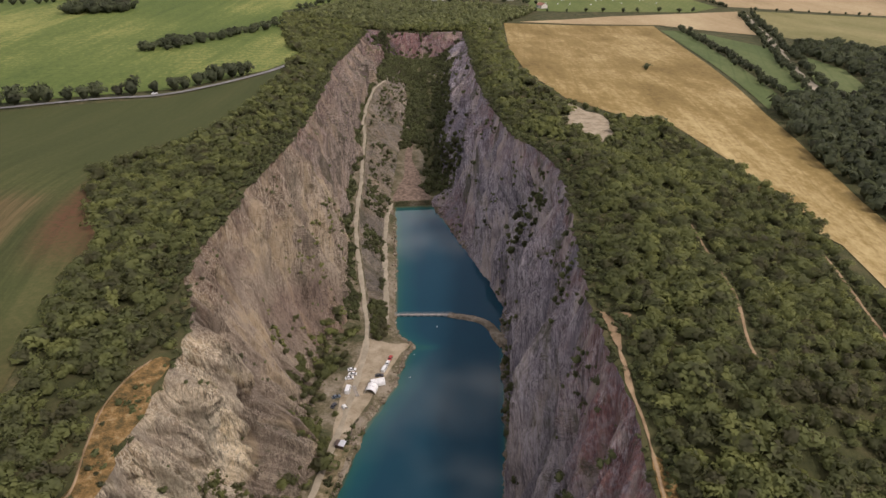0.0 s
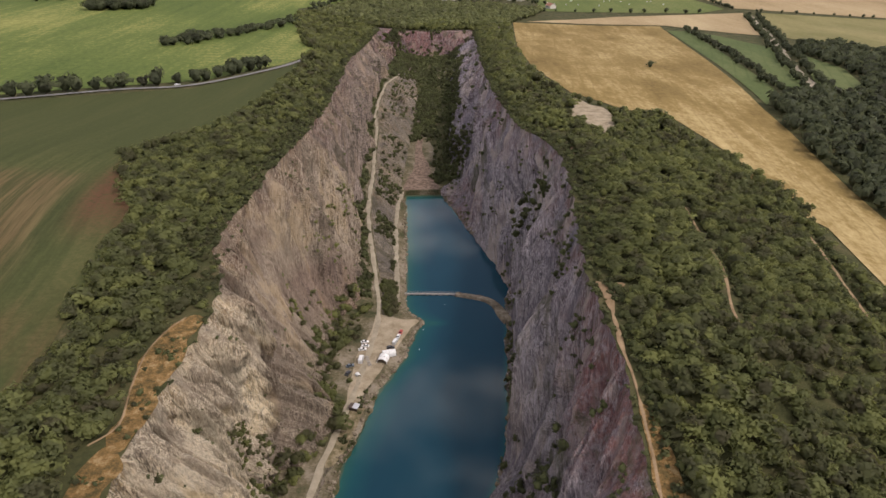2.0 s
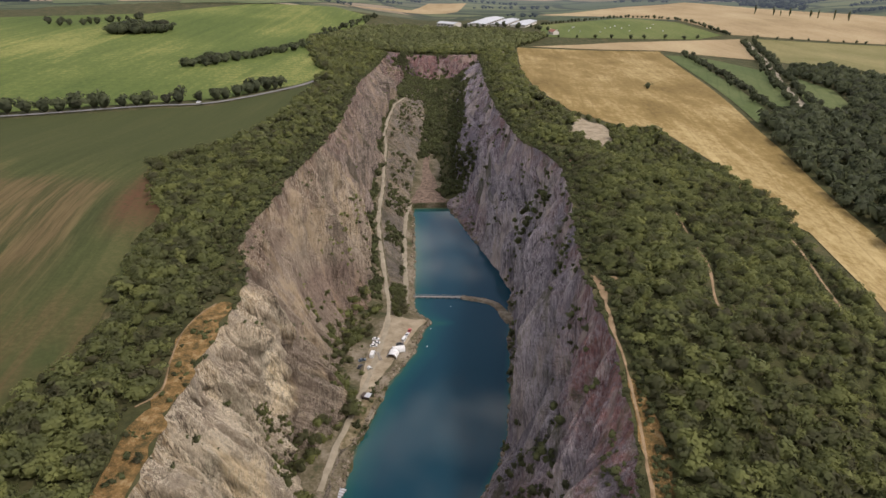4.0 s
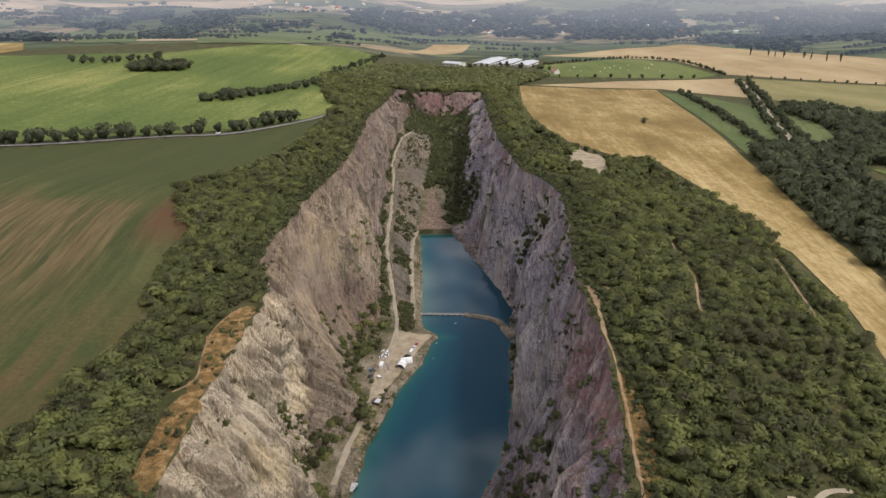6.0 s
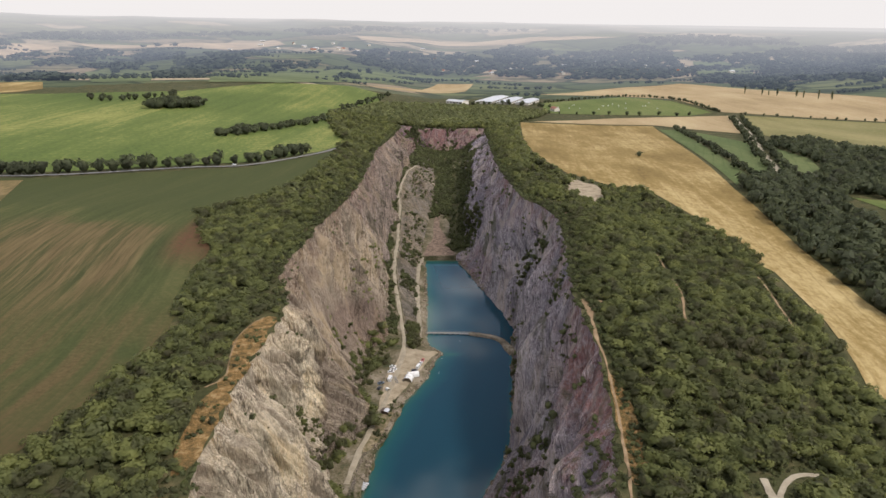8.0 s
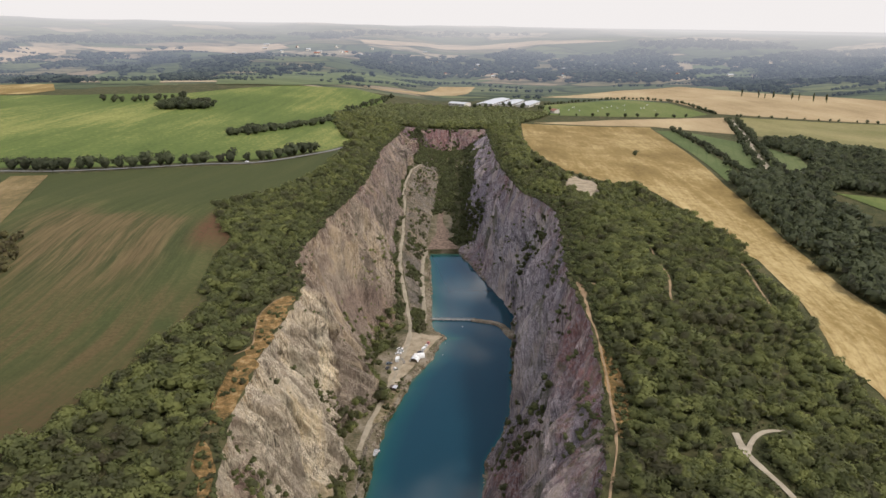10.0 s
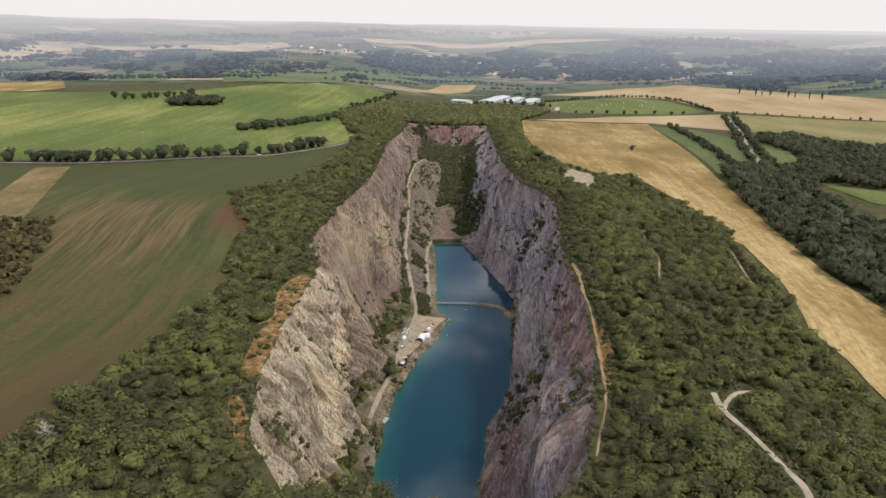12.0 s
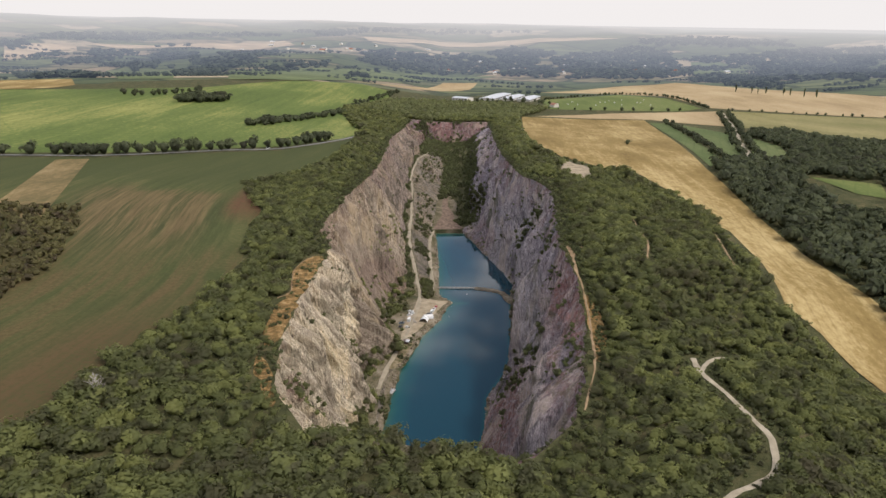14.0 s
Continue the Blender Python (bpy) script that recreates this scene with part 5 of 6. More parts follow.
# undergrowth beside the paths through the wood
gx, gy = scatter(56, 190, 60, 310, 2.1)
d_ = np.min([line_distance(gx, gy, PATHS[i][0]) for i in (2, 5, 6)], axis=0)
keep_ = (d_ > 1.3) & (d_ < 5.5) & (gx > rim_r(gy) + 0.5) & (vnoise(gx / 5, gy / 5, 0, 98) > -0.45)
gx, gy = gx[keep_], gy[keep_]
gh = rng.uniform(0.7, 2.1, len(gx)) * np.interp(d_[keep_], [1.3, 4], [0.6, 1.5])
grove("path_undergrowth", TINY, gx, gy, base(gx, gy) - 0.1, gh, gh * 1.4, SCRUB, "low bushes beside the woodland paths")


# ---- shrubs in the pit ----
def scrub_on_faces(name, lo, hi, count, h0, h1, seed, y0=5, y1=975, z0=-90, z1=10, bias=0.0, flat=0.35, label="low green scrub on the rock ledges", material=None, kinds=None):
    """Shrubs where the rock face leans back enough to hold soil."""
    g = np.random.default_rng(seed)
    c = np.where((CTRL >= lo) & (CTRL <= hi))[0]
    n = np.cross(np.gradient(PIT, axis=0), np.gradient(PIT, axis=1))
    n /= np.linalg.norm(n, axis=2)[..., None] + 1e-9
    up = np.abs(n[..., 2])
    p, u = PIT[:, c].reshape(-1, 3), up[:, c].ravel()
    m = fbm(p[:, 0] / 20, p[:, 1] / 20, p[:, 2] / 14, 3, seed)
    ok = np.where((u > flat) & (m > bias) & (p[:, 1] > y0) & (p[:, 1] < y1) & (p[:, 2] > z0) & (p[:, 2] < z1) & (p[:, 2] > WATER_Z + 0.4))[0]
    if name in ("bank_scrub", "floor_scrub", "floor_trees_far"):
        for kx, ky, _, wx, wy in KNOBS[:2]:
            ok = ok[np.hypot((p[ok, 0] - kx) / wx, (p[ok, 1] - ky) / wy) > 0.85]
    i = g.choice(ok, min(count, len(ok)), replace=False)
    h = g.uniform(h0, h1, len(i)) * g.uniform(0.6, 1.2, len(i))
    p = p + g.uniform(-0.9, 0.9, p.shape) * np.array([1, 1, 0])
    return grove(name, kinds or (TINY if h1 < 3 else COARSE if h1 < 6 else MIDDLE), p[i, 0], p[i, 1], p[i, 2] - 0.3 * h, h * 1.2, h * g.uniform(1.0, 1.6, len(i)), material or SCRUB, label)


scrub_on_faces("cliff_scrub_west", 0.3, 3.0, 240, 0.8, 2.2, 81, bias=0.16, flat=0.5)
scrub_on_faces("cliff_scrub_east", 11.3, 13.9, 760, 1.0, 2.9, 82, bias=0.08, flat=0.36)
scrub_on_faces("ledge_scrub_west", 1.6, 3.0, 230, 1.0, 2.6, 97, 285, 420, -66, -26, -0.02, 0.2, "green bushes on the lower cliff ledges", LEAF)
scrub_on_faces("gully_scrub_west", 1.9, 3.0, 260, 1.0, 2.4, 83, 168, 194, -68, -32, -0.3, 0.15, "green bushes in a gully of the cliff", LEAF)
scrub_on_faces("recess_scrub_east", 12.2, 13.8, 140, 2.0, 4.5, 84, 362, 392, -50, -20, -0.5, 0.1, "dark bushes in a recess of the cliff")
scrub_on_faces("gully_scrub_east", 11.2, 13.0, 90, 1.5, 3.8, 85, 130, 176, -70, -28, -0.4, 0.2, "bushes in the gully beside the rock spur")
scrub_on_faces("bench_scrub_east", 11.0, 12.4, 210, 1.2, 3.6, 86, 240, 345, -78, -66, -0.4, 0.1, "bushes on the shore bench under the cliff")
scrub_on_faces("toe_scrub_west", 2.8, 4.0, 260, 2.0, 6.1, 87, 60, 335, -90, -62, -0.15, 0.1, "green bushes and small trees along the cliff foot", LEAF)
scrub_on_faces("road_scrub", 3.0, 3.75, 900, 1.2, 3.9, 88, 335, 830, -90, -30, -0.3, 0.1, "scrub between cliff and haul road", kinds=SMALL)
scrub_on_faces("bank_scrub", 5.15, 6.0, 480, 1.0, 3.4, 89, 335, 830, -90, -30, 0.0, 0.1, "scrub on the bank below the haul road", kinds=SMALL)
scrub_on_faces("shore_scrub", 5.1, 7.8, 150, 0.6, 2.2, 90, 60, 250, -77.6, -60, 0.0, 0.1, "low bushes on the lake shore")
scrub_on_faces("floor_trees", 9.65, 12.8, 2100, 2.6, 5.4, 91, 520, 990, -90, -30, -0.5, 0.0, "dense young trees on the quarry floor", kinds=SMALL)
scrub_on_faces("floor_trees_far", 8.6, 9.65, 600, 2.6, 5.4, 98, 635, 990, -90, -30, -0.5, 0.0, "dense young trees on the quarry floor", kinds=SMALL)
scrub_on_faces("floor_scrub", 6.0, 9.6, 900, 1.5, 4.2, 92, 625, 985, -90, -30, -0.12, 0.0, "scattered bushes on the quarry floor", kinds=SMALL)
scrub_on_faces("terrace_scrub_west", 0.6, 2.6, 120, 1.2, 3.2, 96, 52, 82, -34, -4, -0.5, 0.1, "bushes on a terrace of the cliff", LEAF)
scrub_on_faces("end_scrub", 0.5, 13.5, 420, 2.0, 4.8, 93, 970, 1012, -60, -4, 0.0, 0.1, "bushes on the end face of the quarry")
scrub_on_faces("shelf_scrub", 3.0, 6.2, 950, 2.0, 4.4, 95, 800, 995, -90, -20, -0.6, 0.0, "young trees on the shelf at the road's end", kinds=SMALL)
scrub_on_faces("spit_scrub", 5.0, 6.6, 110, 1.5, 4.2, 94, 318, 356, -90, -60, -0.6, 0.0, "bushes between the road and the shore", LEAF)


# ---- far woods and the village in the valley ----
# the woods across the valley, in plan
FAR_WOODS = [
    [(-370, 2855), (-265, 3040), (-110, 3010), (-5, 2980), (135, 2915), (95, 2385), (-10, 2480), (-135, 2420), (-235, 2375), (-320, 2395)],
    [(165, 3130), (340, 3440), (485, 3330), (400, 2910), (370, 2345), (195, 2330), (130, 2645)],
    [(545, 3265), (715, 3305), (1065, 3270), (1005, 3025), (845, 2310), (605, 2125), (385, 2255), (430, 2775)],
    [(1030, 2985), (1330, 3045), (1680, 3235), (2115, 3300), (1185, 1755), (1100, 1870), (1020, 2135), (1225, 2695)],
    [(850, 2270), (1055, 2310), (985, 1870), (850, 1590), (845, 1815), (800, 2095)],
    [(-795, 1795), (-910, 2360), (-815, 2790), (-745, 2625), (-725, 2290), (-705, 1975), (-675, 1610)],
    [(-1260, 2735), (-1145, 2775), (-980, 2335), (-1155, 2500)],
    [(-1975, 2890), (-1880, 2880), (-1735, 2650), (-1760, 2540)],
    [(-1275, 1865), (-1155, 1960), (-800, 1315), (-715, 1240), (-785, 1215), (-915, 1325)],
    [(-1920, 3055), (-1590, 3430), (-1080, 3470), (-870, 3430), (-1400, 3310), (-1795, 2925)],
    [(-600, 1885), (-565, 2130), (-450, 2200), (-490, 1940)],
    [(-1520, 2670), (-1390, 2810), (-1330, 2705), (-1430, 2490)],
    [(-1450, 2405), (-1320, 2535), (-1265, 2415), (-1375, 2230)],
    [(-1235, 2345), (-1050, 2305), (-945, 2085), (-1105, 2095)],
    [(-905, 3600), (-510, 3830), (-35, 4135), (505, 4085), (-5, 3995), (-710, 3515)],
    [(965, 3525), (1360, 3655), (1735, 3480), (1640, 3275), (1115, 3340), (945, 3435)],
]


def far_woods():
    x, y = scatter(-3300, 3300, 1350, 4500, 34)
    ok = np.zeros(len(x), bool)
    for poly in FAR_WOODS:
        ok |= inside(x + 60 * vnoise(x / 150, y / 150, 0, 66), y + 60 * vnoise(x / 150, y / 150, 7, 66), poly)
    ok |= (fbm(x / 260, y / 110, 0.2, 4, 61) > 0.40) & (np.hypot(x, y) < 3300) & (np.abs(x) < 0.78 * y + 260) & (np.hypot(x, y) > 1750)
    for poly in ([(200, 1400), (228, 1720), (480, 1930), (720, 2040), (990, 1350), (900, 1100), (740, 980), (420, 1100)],
                 [(-260, 1640), (-78, 1830), (-60, 2120), (100, 2130), (60, 1780), (0, 1700)], [(-1500, 1000), (-1400, 1420), (-800, 1450), (-700, 1150)]):
        ok &= ~inside(x, y, poly)
    x, y = x[ok], y[ok]
    h = rng.uniform(11, 20, len(x))
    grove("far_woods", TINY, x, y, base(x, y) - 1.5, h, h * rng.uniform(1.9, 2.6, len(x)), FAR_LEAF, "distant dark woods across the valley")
    # hedgerows: short broken lines of trees, mostly across the view
    xs, ys = [], []
    for _ in range(110):
        cx, cy = rng.uniform(-2300, 2300), rng.uniform(1500, 3000)
        n, a = int(rng.integers(8, 26)), rng.normal(0.05, 0.35)
        t = (np.arange(n) - n / 2) * 13 + rng.normal(0, 4, n)
        xs.append(cx + t * np.cos(a)); ys.append(cy + t * np.sin(a) + rng.normal(0, 3, n))
    x, y = np.concatenate(xs), np.concatenate(ys)
    ok = (np.abs(x) < 0.78 * y + 200) & (np.hypot(x, y) > 1620) & ~inside(x, y, [(200, 1400), (228, 1720), (720, 2040), (990, 1350), (740, 980)]) & ~inside(x, y, [(-260, 1640), (-78, 1830), (-60, 2120), (100, 2130), (60, 1780), (0, 1700)])
    x, y = x[ok], y[ok]
    h = rng.uniform(6, 11, len(x))
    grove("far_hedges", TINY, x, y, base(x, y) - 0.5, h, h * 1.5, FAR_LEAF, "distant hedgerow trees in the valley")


far_woods()


# ---- plain materials for built things ----
def painted(name, colour, rough=0.4, metal=0.0, dirt=0.12):
    k = Mat(name, rough, metal, 0.5)
    a = k.noise(1.3, None, 5, 0.7)
    d = tuple(c * (1 - dirt * 2) + 0.02 for c in colour)
    return k.colour(k.ramp(a, [(0.35, d), (0.62, colour)])).bump(k.noise(8.0), 0.05, 0.02).m


WHITE = painted("white_car_paint", (0.78, 0.78, 0.76), 0.3)
RED = painted("red_car_paint", (0.42, 0.035, 0.02), 0.3)
BLACK = painted("dark_car_paint", (0.03, 0.03, 0.035), 0.3)
BLUE = painted("grey_blue_car_paint", (0.10, 0.13, 0.16), 0.3)
GLASS = painted("tinted_car_glass", (0.02, 0.025, 0.03), 0.06)
RUBBER = painted("tyre_rubber", (0.025, 0.025, 0.025), 0.85)
CANVAS = painted("white_tent_canvas", (0.80, 0.79, 0.76), 0.8)
PLANK = painted("weathered_planks", (0.34, 0.31, 0.27), 0.85, 0, 0.2)
STEEL = painted("galvanised_steel", (0.42, 0.43, 0.43), 0.45, 0.7)
DARKWOOD = painted("dark_stained_boards", (0.09, 0.06, 0.045), 0.8, 0, 0.2)
ROOF_WHITE = painted("pale_metal_roof", (0.50, 0.51, 0.52), 0.5)
ROOF_RED = painted("red_clay_tiles", (0.30, 0.13, 0.085), 0.85)
PLASTER = painted("pale_plaster_wall", (0.62, 0.58, 0.50), 0.9)
BALE = painted("white_bale_wrap", (0.75, 0.75, 0.73), 0.5)


def box(bm, x0, x1, y0, y1, z0, z1, bevel=0.0):
    r = bmesh.ops.create_cube(bm, size=1, matrix=Matrix.LocRotScale(((x0 + x1) / 2, (y0 + y1) / 2, (z0 + z1) / 2), None, (x1 - x0, y1 - y0, z1 - z0)))
    if bevel:
        es = list({e for v in r["verts"] for e in v.link_edges})
        bmesh.ops.bevel(bm, geom=es, offset=bevel, segments=2, affect="EDGES", profile=0.5)
    return bm


def box_bm(*a, bevel=0.0):
    return box(bmesh.new(), *a, bevel=bevel)


def prism(bm, outline, y0, y1):
    """An outline in x and z drawn out along y."""
    a = [bm.verts.new((x, y0, z)) for x, z in outline]
    b = [bm.verts.new((x, y1, z)) for x, z in outline]
    n = len(a)
    for i in range(n):
        bm.faces.new((a[i], a[(i + 1) % n], b[(i + 1) % n], b[i]))
    bm.faces.new(a[::-1])
    bm.faces.new(b)
    bmesh.ops.recalc_face_normals(bm, faces=bm.faces)
    return bm


def wheel_bm(r=0.32, w=0.22):
    bm = bmesh.new()
    bmesh.ops.create_cone(bm, cap_ends=True, segments=14, radius1=r, radius2=r, depth=w, matrix=Matrix.Rotation(radians(90), 4, "X"))
    return bm


def car(name, paint, label, van=False):
    """A car about 4.4 m long along x, or a taller van."""
    ob = tagged(new(name), label, "van" if van else "car", "vehicles on the gravel shore")
    if van:
        low = [(-2.5, 0.35), (2.45, 0.35), (2.5, 0.9), (2.1, 1.15), (1.6, 2.0), (1.4, 2.1), (-2.4, 2.1), (-2.5, 1.9)]
        top = [(1.2, 1.25), (2.02, 1.22), (1.58, 1.95), (1.2, 1.98)]
        band = [(-2.3, 1.3), (1.1, 1.3), (1.1, 1.8), (-2.3, 1.8)]
    else:
        low = [(-2.15, 0.30), (2.15, 0.30), (2.2, 0.62), (2.05, 0.80), (1.1, 0.95), (-1.6, 0.98), (-2.15, 0.95), (-2.2, 0.6)]
        top = [(-1.7, 0.96), (1.05, 0.94), (0.35, 1.42), (0.1, 1.46), (-1.1, 1.46), (-1.35, 1.40)]
        band = None
    part("body", prism(bmesh.new(), low, -0.86, 0.86), paint, ob)
    if band:
        part("windscreen", prism(bmesh.new(), top, -0.80, 0.80), GLASS, ob, "dark glass windscreen")
        part("side_windows", prism(bmesh.new(), band, -0.875, 0.875), GLASS, ob, "dark side windows")
    else:
        part("windows", prism(bmesh.new(), top, -0.74, 0.74), GLASS, ob, "dark tinted windows")
        part("roof", box_bm(-1.2, 0.2, -0.70, 0.70, 1.44, 1.50, bevel=0.02), paint, ob)
    for x in (-1.35, 1.35):
        for y in (-0.78, 0.78):
            part("wheel", wheel_bm(), RUBBER, ob).location = (x, y, 0.32)
    return ob


def put(ob, x, y, turn=0.0, z=None, sink=0.03, s=1.0):
    zz = float(surf_z(x, y)[0]) if z is None else z
    ob.matrix_basis = pose(x, y, zz - sink, 0, 0, turn) @ Matrix.Scale(s, 4)
    return ob


put(car("car", RED, "red car parked at the head of the line"), -25.2, 302, 78)
put(car("car", WHITE, "white car parked in the line by the water"), -26.4, 297.3, 76)
put(car("van", WHITE, "white van parked in the line by the water", True), -27.9, 291.6, 72)
put(car("car", BLACK, "dark car parked beside the white tents"), -30.2, 286.4, 8)
put(car("van", WHITE, "white van parked alone on the gravel", True), -45.2, 275.6, 84, s=1.25)
put(car("car", WHITE, "white car parked under the cliff-foot trees"), -44.8, 292.4, 4)
put(car("car", WHITE, "white car parked with its windows dark"), -44.2, 288.6, 176)
put(car("car", WHITE, "white car nosed in beside another"), -45.4, 285.4, 8)
put(car("car", BLUE, "grey-blue car half hidden by bushes"), -50.6, 270.8, 20)
put(car("car", BLACK, "dark car half hidden by bushes"), -51.0, 263.8, 70)


road_car = car("car", WHITE, "white car on the country road")
road_car.matrix_basis = pose(-210, 529.5, float(base(-210, 529.5)) + 0.95, 0, 0, 28)


def tent(label, length, width, height):
    """An arched marquee along y, open at its front."""
    ob = tagged(new("tent"), label, "tent", "white tents on the shore")
    bm = bmesh.new()
    n, rows = 12, 6
    for off in (0.0, 0.05):
        g = []
        for j in range(rows):
            y = length * (j / (rows - 1) - 0.5)
            g.append([bm.verts.new((-(width / 2 - off) * math.cos(math.pi * i / n), y, (height - off) * math.sin(math.pi * i / n) ** 0.8)) for i in range(n + 1)])
        for a, b in zip(g, g[1:]):
            for i in range(n):
                bm.faces.new((a[i], a[i + 1], b[i + 1], b[i]))
        if off == 0.0:
            bm.faces.new(g[-1])
    part("canopy", bm, CANVAS, ob, "white arched canvas")
    for y in (-length / 2, 0, length / 2):
        bm = bmesh.new()
        prev = None
        for i in range(n + 1):
            a = math.pi * i / n
            q = [(-(width / 2 + e) * math.cos(a), y + d, (height + e) * math.sin(a) ** 0.8) for e, d in ((0, -0.05), (0.06, -0.05), (0.06, 0.05), (0, 0.05))]
            q = [bm.verts.new(v) for v in q]
            if prev:
                for k in range(4):
                    bm.faces.new((prev[k], prev[(k + 1) % 4], q[(k + 1) % 4], q[k]))
            prev = q
        part("hoop", bm, STEEL, ob)
    return ob


put(tent("white arched marquee open to the gravel", 6.0, 5.6, 3.0), -33.6, 275.2, -12)
put(tent("larger white marquee behind the arched one", 7.0, 4.6, 2.8), -30.6, 280.6, -78)
put(tent("small white awning on the gravel", 2.6, 2.4, 1.6), -45.6, 262.4, 30)


def bench(label):
    ob = tagged(new("bench_table"), label, "table", "benches on the gravel")
    part("tabletop", box_bm(-0.9, 0.9, -0.38, 0.38, 0.70, 0.76, bevel=0.01), PLANK, ob)
    for y in (-0.75, 0.75):
        part("seat", box_bm(-0.9, 0.9, y - 0.15, y + 0.15, 0.42, 0.47, bevel=0.01), PLANK, ob)
    for x in (-0.65, 0.65):
        part("leg_frame", box_bm(x - 0.05, x + 0.05, -0.85, 0.85, 0.0, 0.44), PLANK, ob)
        part("leg", box_bm(x - 0.05, x + 0.05, -0.06, 0.06, 0.44, 0.70), PLANK, ob)
    return ob


b0 = put(bench("weathered picnic table with two benches"), -41.8, 276.0, 10)
for x, y, a in ((-41.0, 273.6, 22), (-42.4, 278.2, 5), (-40.4, 271.4, 30)):
    copy_thing(b0, pose(x, y, float(surf_z(x, y)[0]) - 0.03, 0, 0, a))


def hut():
    ob = tagged(new("hut"), "dark wooden hut with a pale roof on the shore", "hut")
    for y in (-1.6, 1.5):
        part("wall", box_bm(-2.0, 2.0, y, y + 0.1, 0, 2.1), DARKWOOD, ob)
    part("side_wall", box_bm(-2.0, -1.9, -1.5, 1.5, 0, 2.1), DARKWOOD, ob)
    part("roof", prism(bmesh.new(), [(-0.4, 2.2), (2.4, 2.0), (2.4, 2.1), (-0.4, 2.32)], -1.9, 1.9), ROOF_WHITE, ob, "pale sheet roof")
    part("porch_roof", prism(bmesh.new(), [(-2.5, 1.95), (-0.4, 2.2), (-0.4, 2.3), (-2.5, 2.05)], -1.9, 1.9), DARKWOOD, ob, "dark roof half")
    for y in (-1.5, 1.5):
        part("post", box_bm(1.85, 1.97, y - 0.06, y + 0.06, 0, 2.04), DARKWOOD, ob)
    return ob


put(hut(), -44.8, 236.5, -18)


def platform():
    """A small landing stage at the water."""
    ob = tagged(new("landing_stage"), "pale wooden landing stage on the shore", "jetty")
    for i in range(12):
        part("plank", box_bm(-1.6, 1.6, -3.0 + i * 0.5, -2.56 + i * 0.5, 0.95, 1.02), ROOF_WHITE if i % 3 else PLANK, ob)
    for x in (-1.4, 1.3):
        part("beam", box_bm(x, x + 0.15, -3.0, 3.0, 0.78, 0.95), PLANK, ob)
        for y in (-2.6, 0, 2.6):
            part("post", box_bm(x, x + 0.15, y - 0.08, y + 0.08, -1.6, 0.78), PLANK, ob)
    return ob


put(platform(), -50.0, 172.0, -22, z=WATER_Z + 0.4)


# ---- footbridge and causeway ----
def footbridge(x0, y0, x1, y1):
    n = math.hypot(x1 - x0, y1 - y0)
    ob = tagged(new("footbridge"), "narrow grey pontoon footbridge with railings", "bridge")
    ob.matrix_basis = pose(x0, y0, WATER_Z, 0, 0, math.degrees(math.atan2(y1 - y0, x1 - x0)))
    k = int(n / 0.9)
    me = None
    for i in range(k):
        p = part("deck_board", box_bm(0.02, 0.86, -1.0, 1.0, 0.80, 0.88), PLANK, ob) if me is None else new("deck_board", me)
        me = p.data
        p.parent = ob
        p.location = (i * n / k, 0, 0)
    for y in (-1.02, 0.94):
        part("beam", box_bm(0, n, y, y + 0.08, 0.55, 0.80), STEEL, ob)
        part("handrail", box_bm(0, n, y, y + 0.07, 1.82, 1.90), STEEL, ob)
        part("midrail", box_bm(0, n, y, y + 0.05, 1.35, 1.40), STEEL, ob)
    posts = int(n / 2.4)
    for i in range(posts + 1):
        for y in (-1.02, 0.94):
            part("post", box_bm(i * n / posts - 0.04, i * n / posts + 0.04, y, y + 0.08, 0.80, 1.86), STEEL, ob)
    for i in range(int(n / 4)):
        part("float", box_bm(i * 4 + 1.0, i * 4 + 3.0, -0.9, 0.9, -0.3, 0.55, bevel=0.08), STEEL, ob)


footbridge(-24.6, 346.5, 9.5, 344.0)


def causeway():
    line = smooth_line([(7, 344.0), (12, 342.8), (18.5, 340.6), (25, 337.5), (29.5, 333), (32.5, 326.5), (34.5, 319), (38, 311)], 0.8)
    t = np.gradient(line, axis=0)
    t /= np.linalg.norm(t, axis=1)[:, None]
    nrm = np.stack([-t[:, 1], t[:, 0]], -1)
    u = np.linspace(-1, 1, 13)
    half = np.interp(np.arange(len(line)), [0, 8, len(line) * 0.6, len(line)], [1.3, 1.8, 2.2, 3.2])
    xy = line[:, None] + nrm[:, None] * (half[:, None] * u * 1.5)[..., None]
    z = WATER_Z + 1.35 - 3.4 * np.clip(np.abs(u) - 0.55, 0, 1)[None, :] ** 1.2 * 1.6 + 0.8 * fbm(xy[..., 0] / 1.7, xy[..., 1] / 1.7, 0.5, 3, 33) * (np.abs(u) > 0.45)[None]
    z[0] -= 0.5
    tagged(mesh_object("causeway", np.concatenate([xy, z[..., None]], -1).reshape(-1, 3), grid_faces(len(line), 13), FLOOR_PALE), "stony earth causeway across the lake", "causeway", kind="structure")


SOIL_PALE = blended("dry_shore_grass", [(0.38, (0.075, 0.074, 0.034)), (0.5, (0.17, 0.135, 0.075)), (0.62, (0.30, 0.245, 0.16))], 0.25, 1.4)
RUBBLE_BROWN = blended("brown_pink_rubble", [(0.38, (0.085, 0.062, 0.042)), (0.5, (0.17, 0.122, 0.090)), (0.62, (0.27, 0.195, 0.150))], 0.35, 1.6)
FLOOR_PALE = blended("pale_rubble", [(0.38, (0.105, 0.085, 0.055)), (0.5, (0.19, 0.155, 0.11)), (0.62, (0.33, 0.28, 0.21))], 0.2, 1.6, 0.7, 0.4)
causeway()


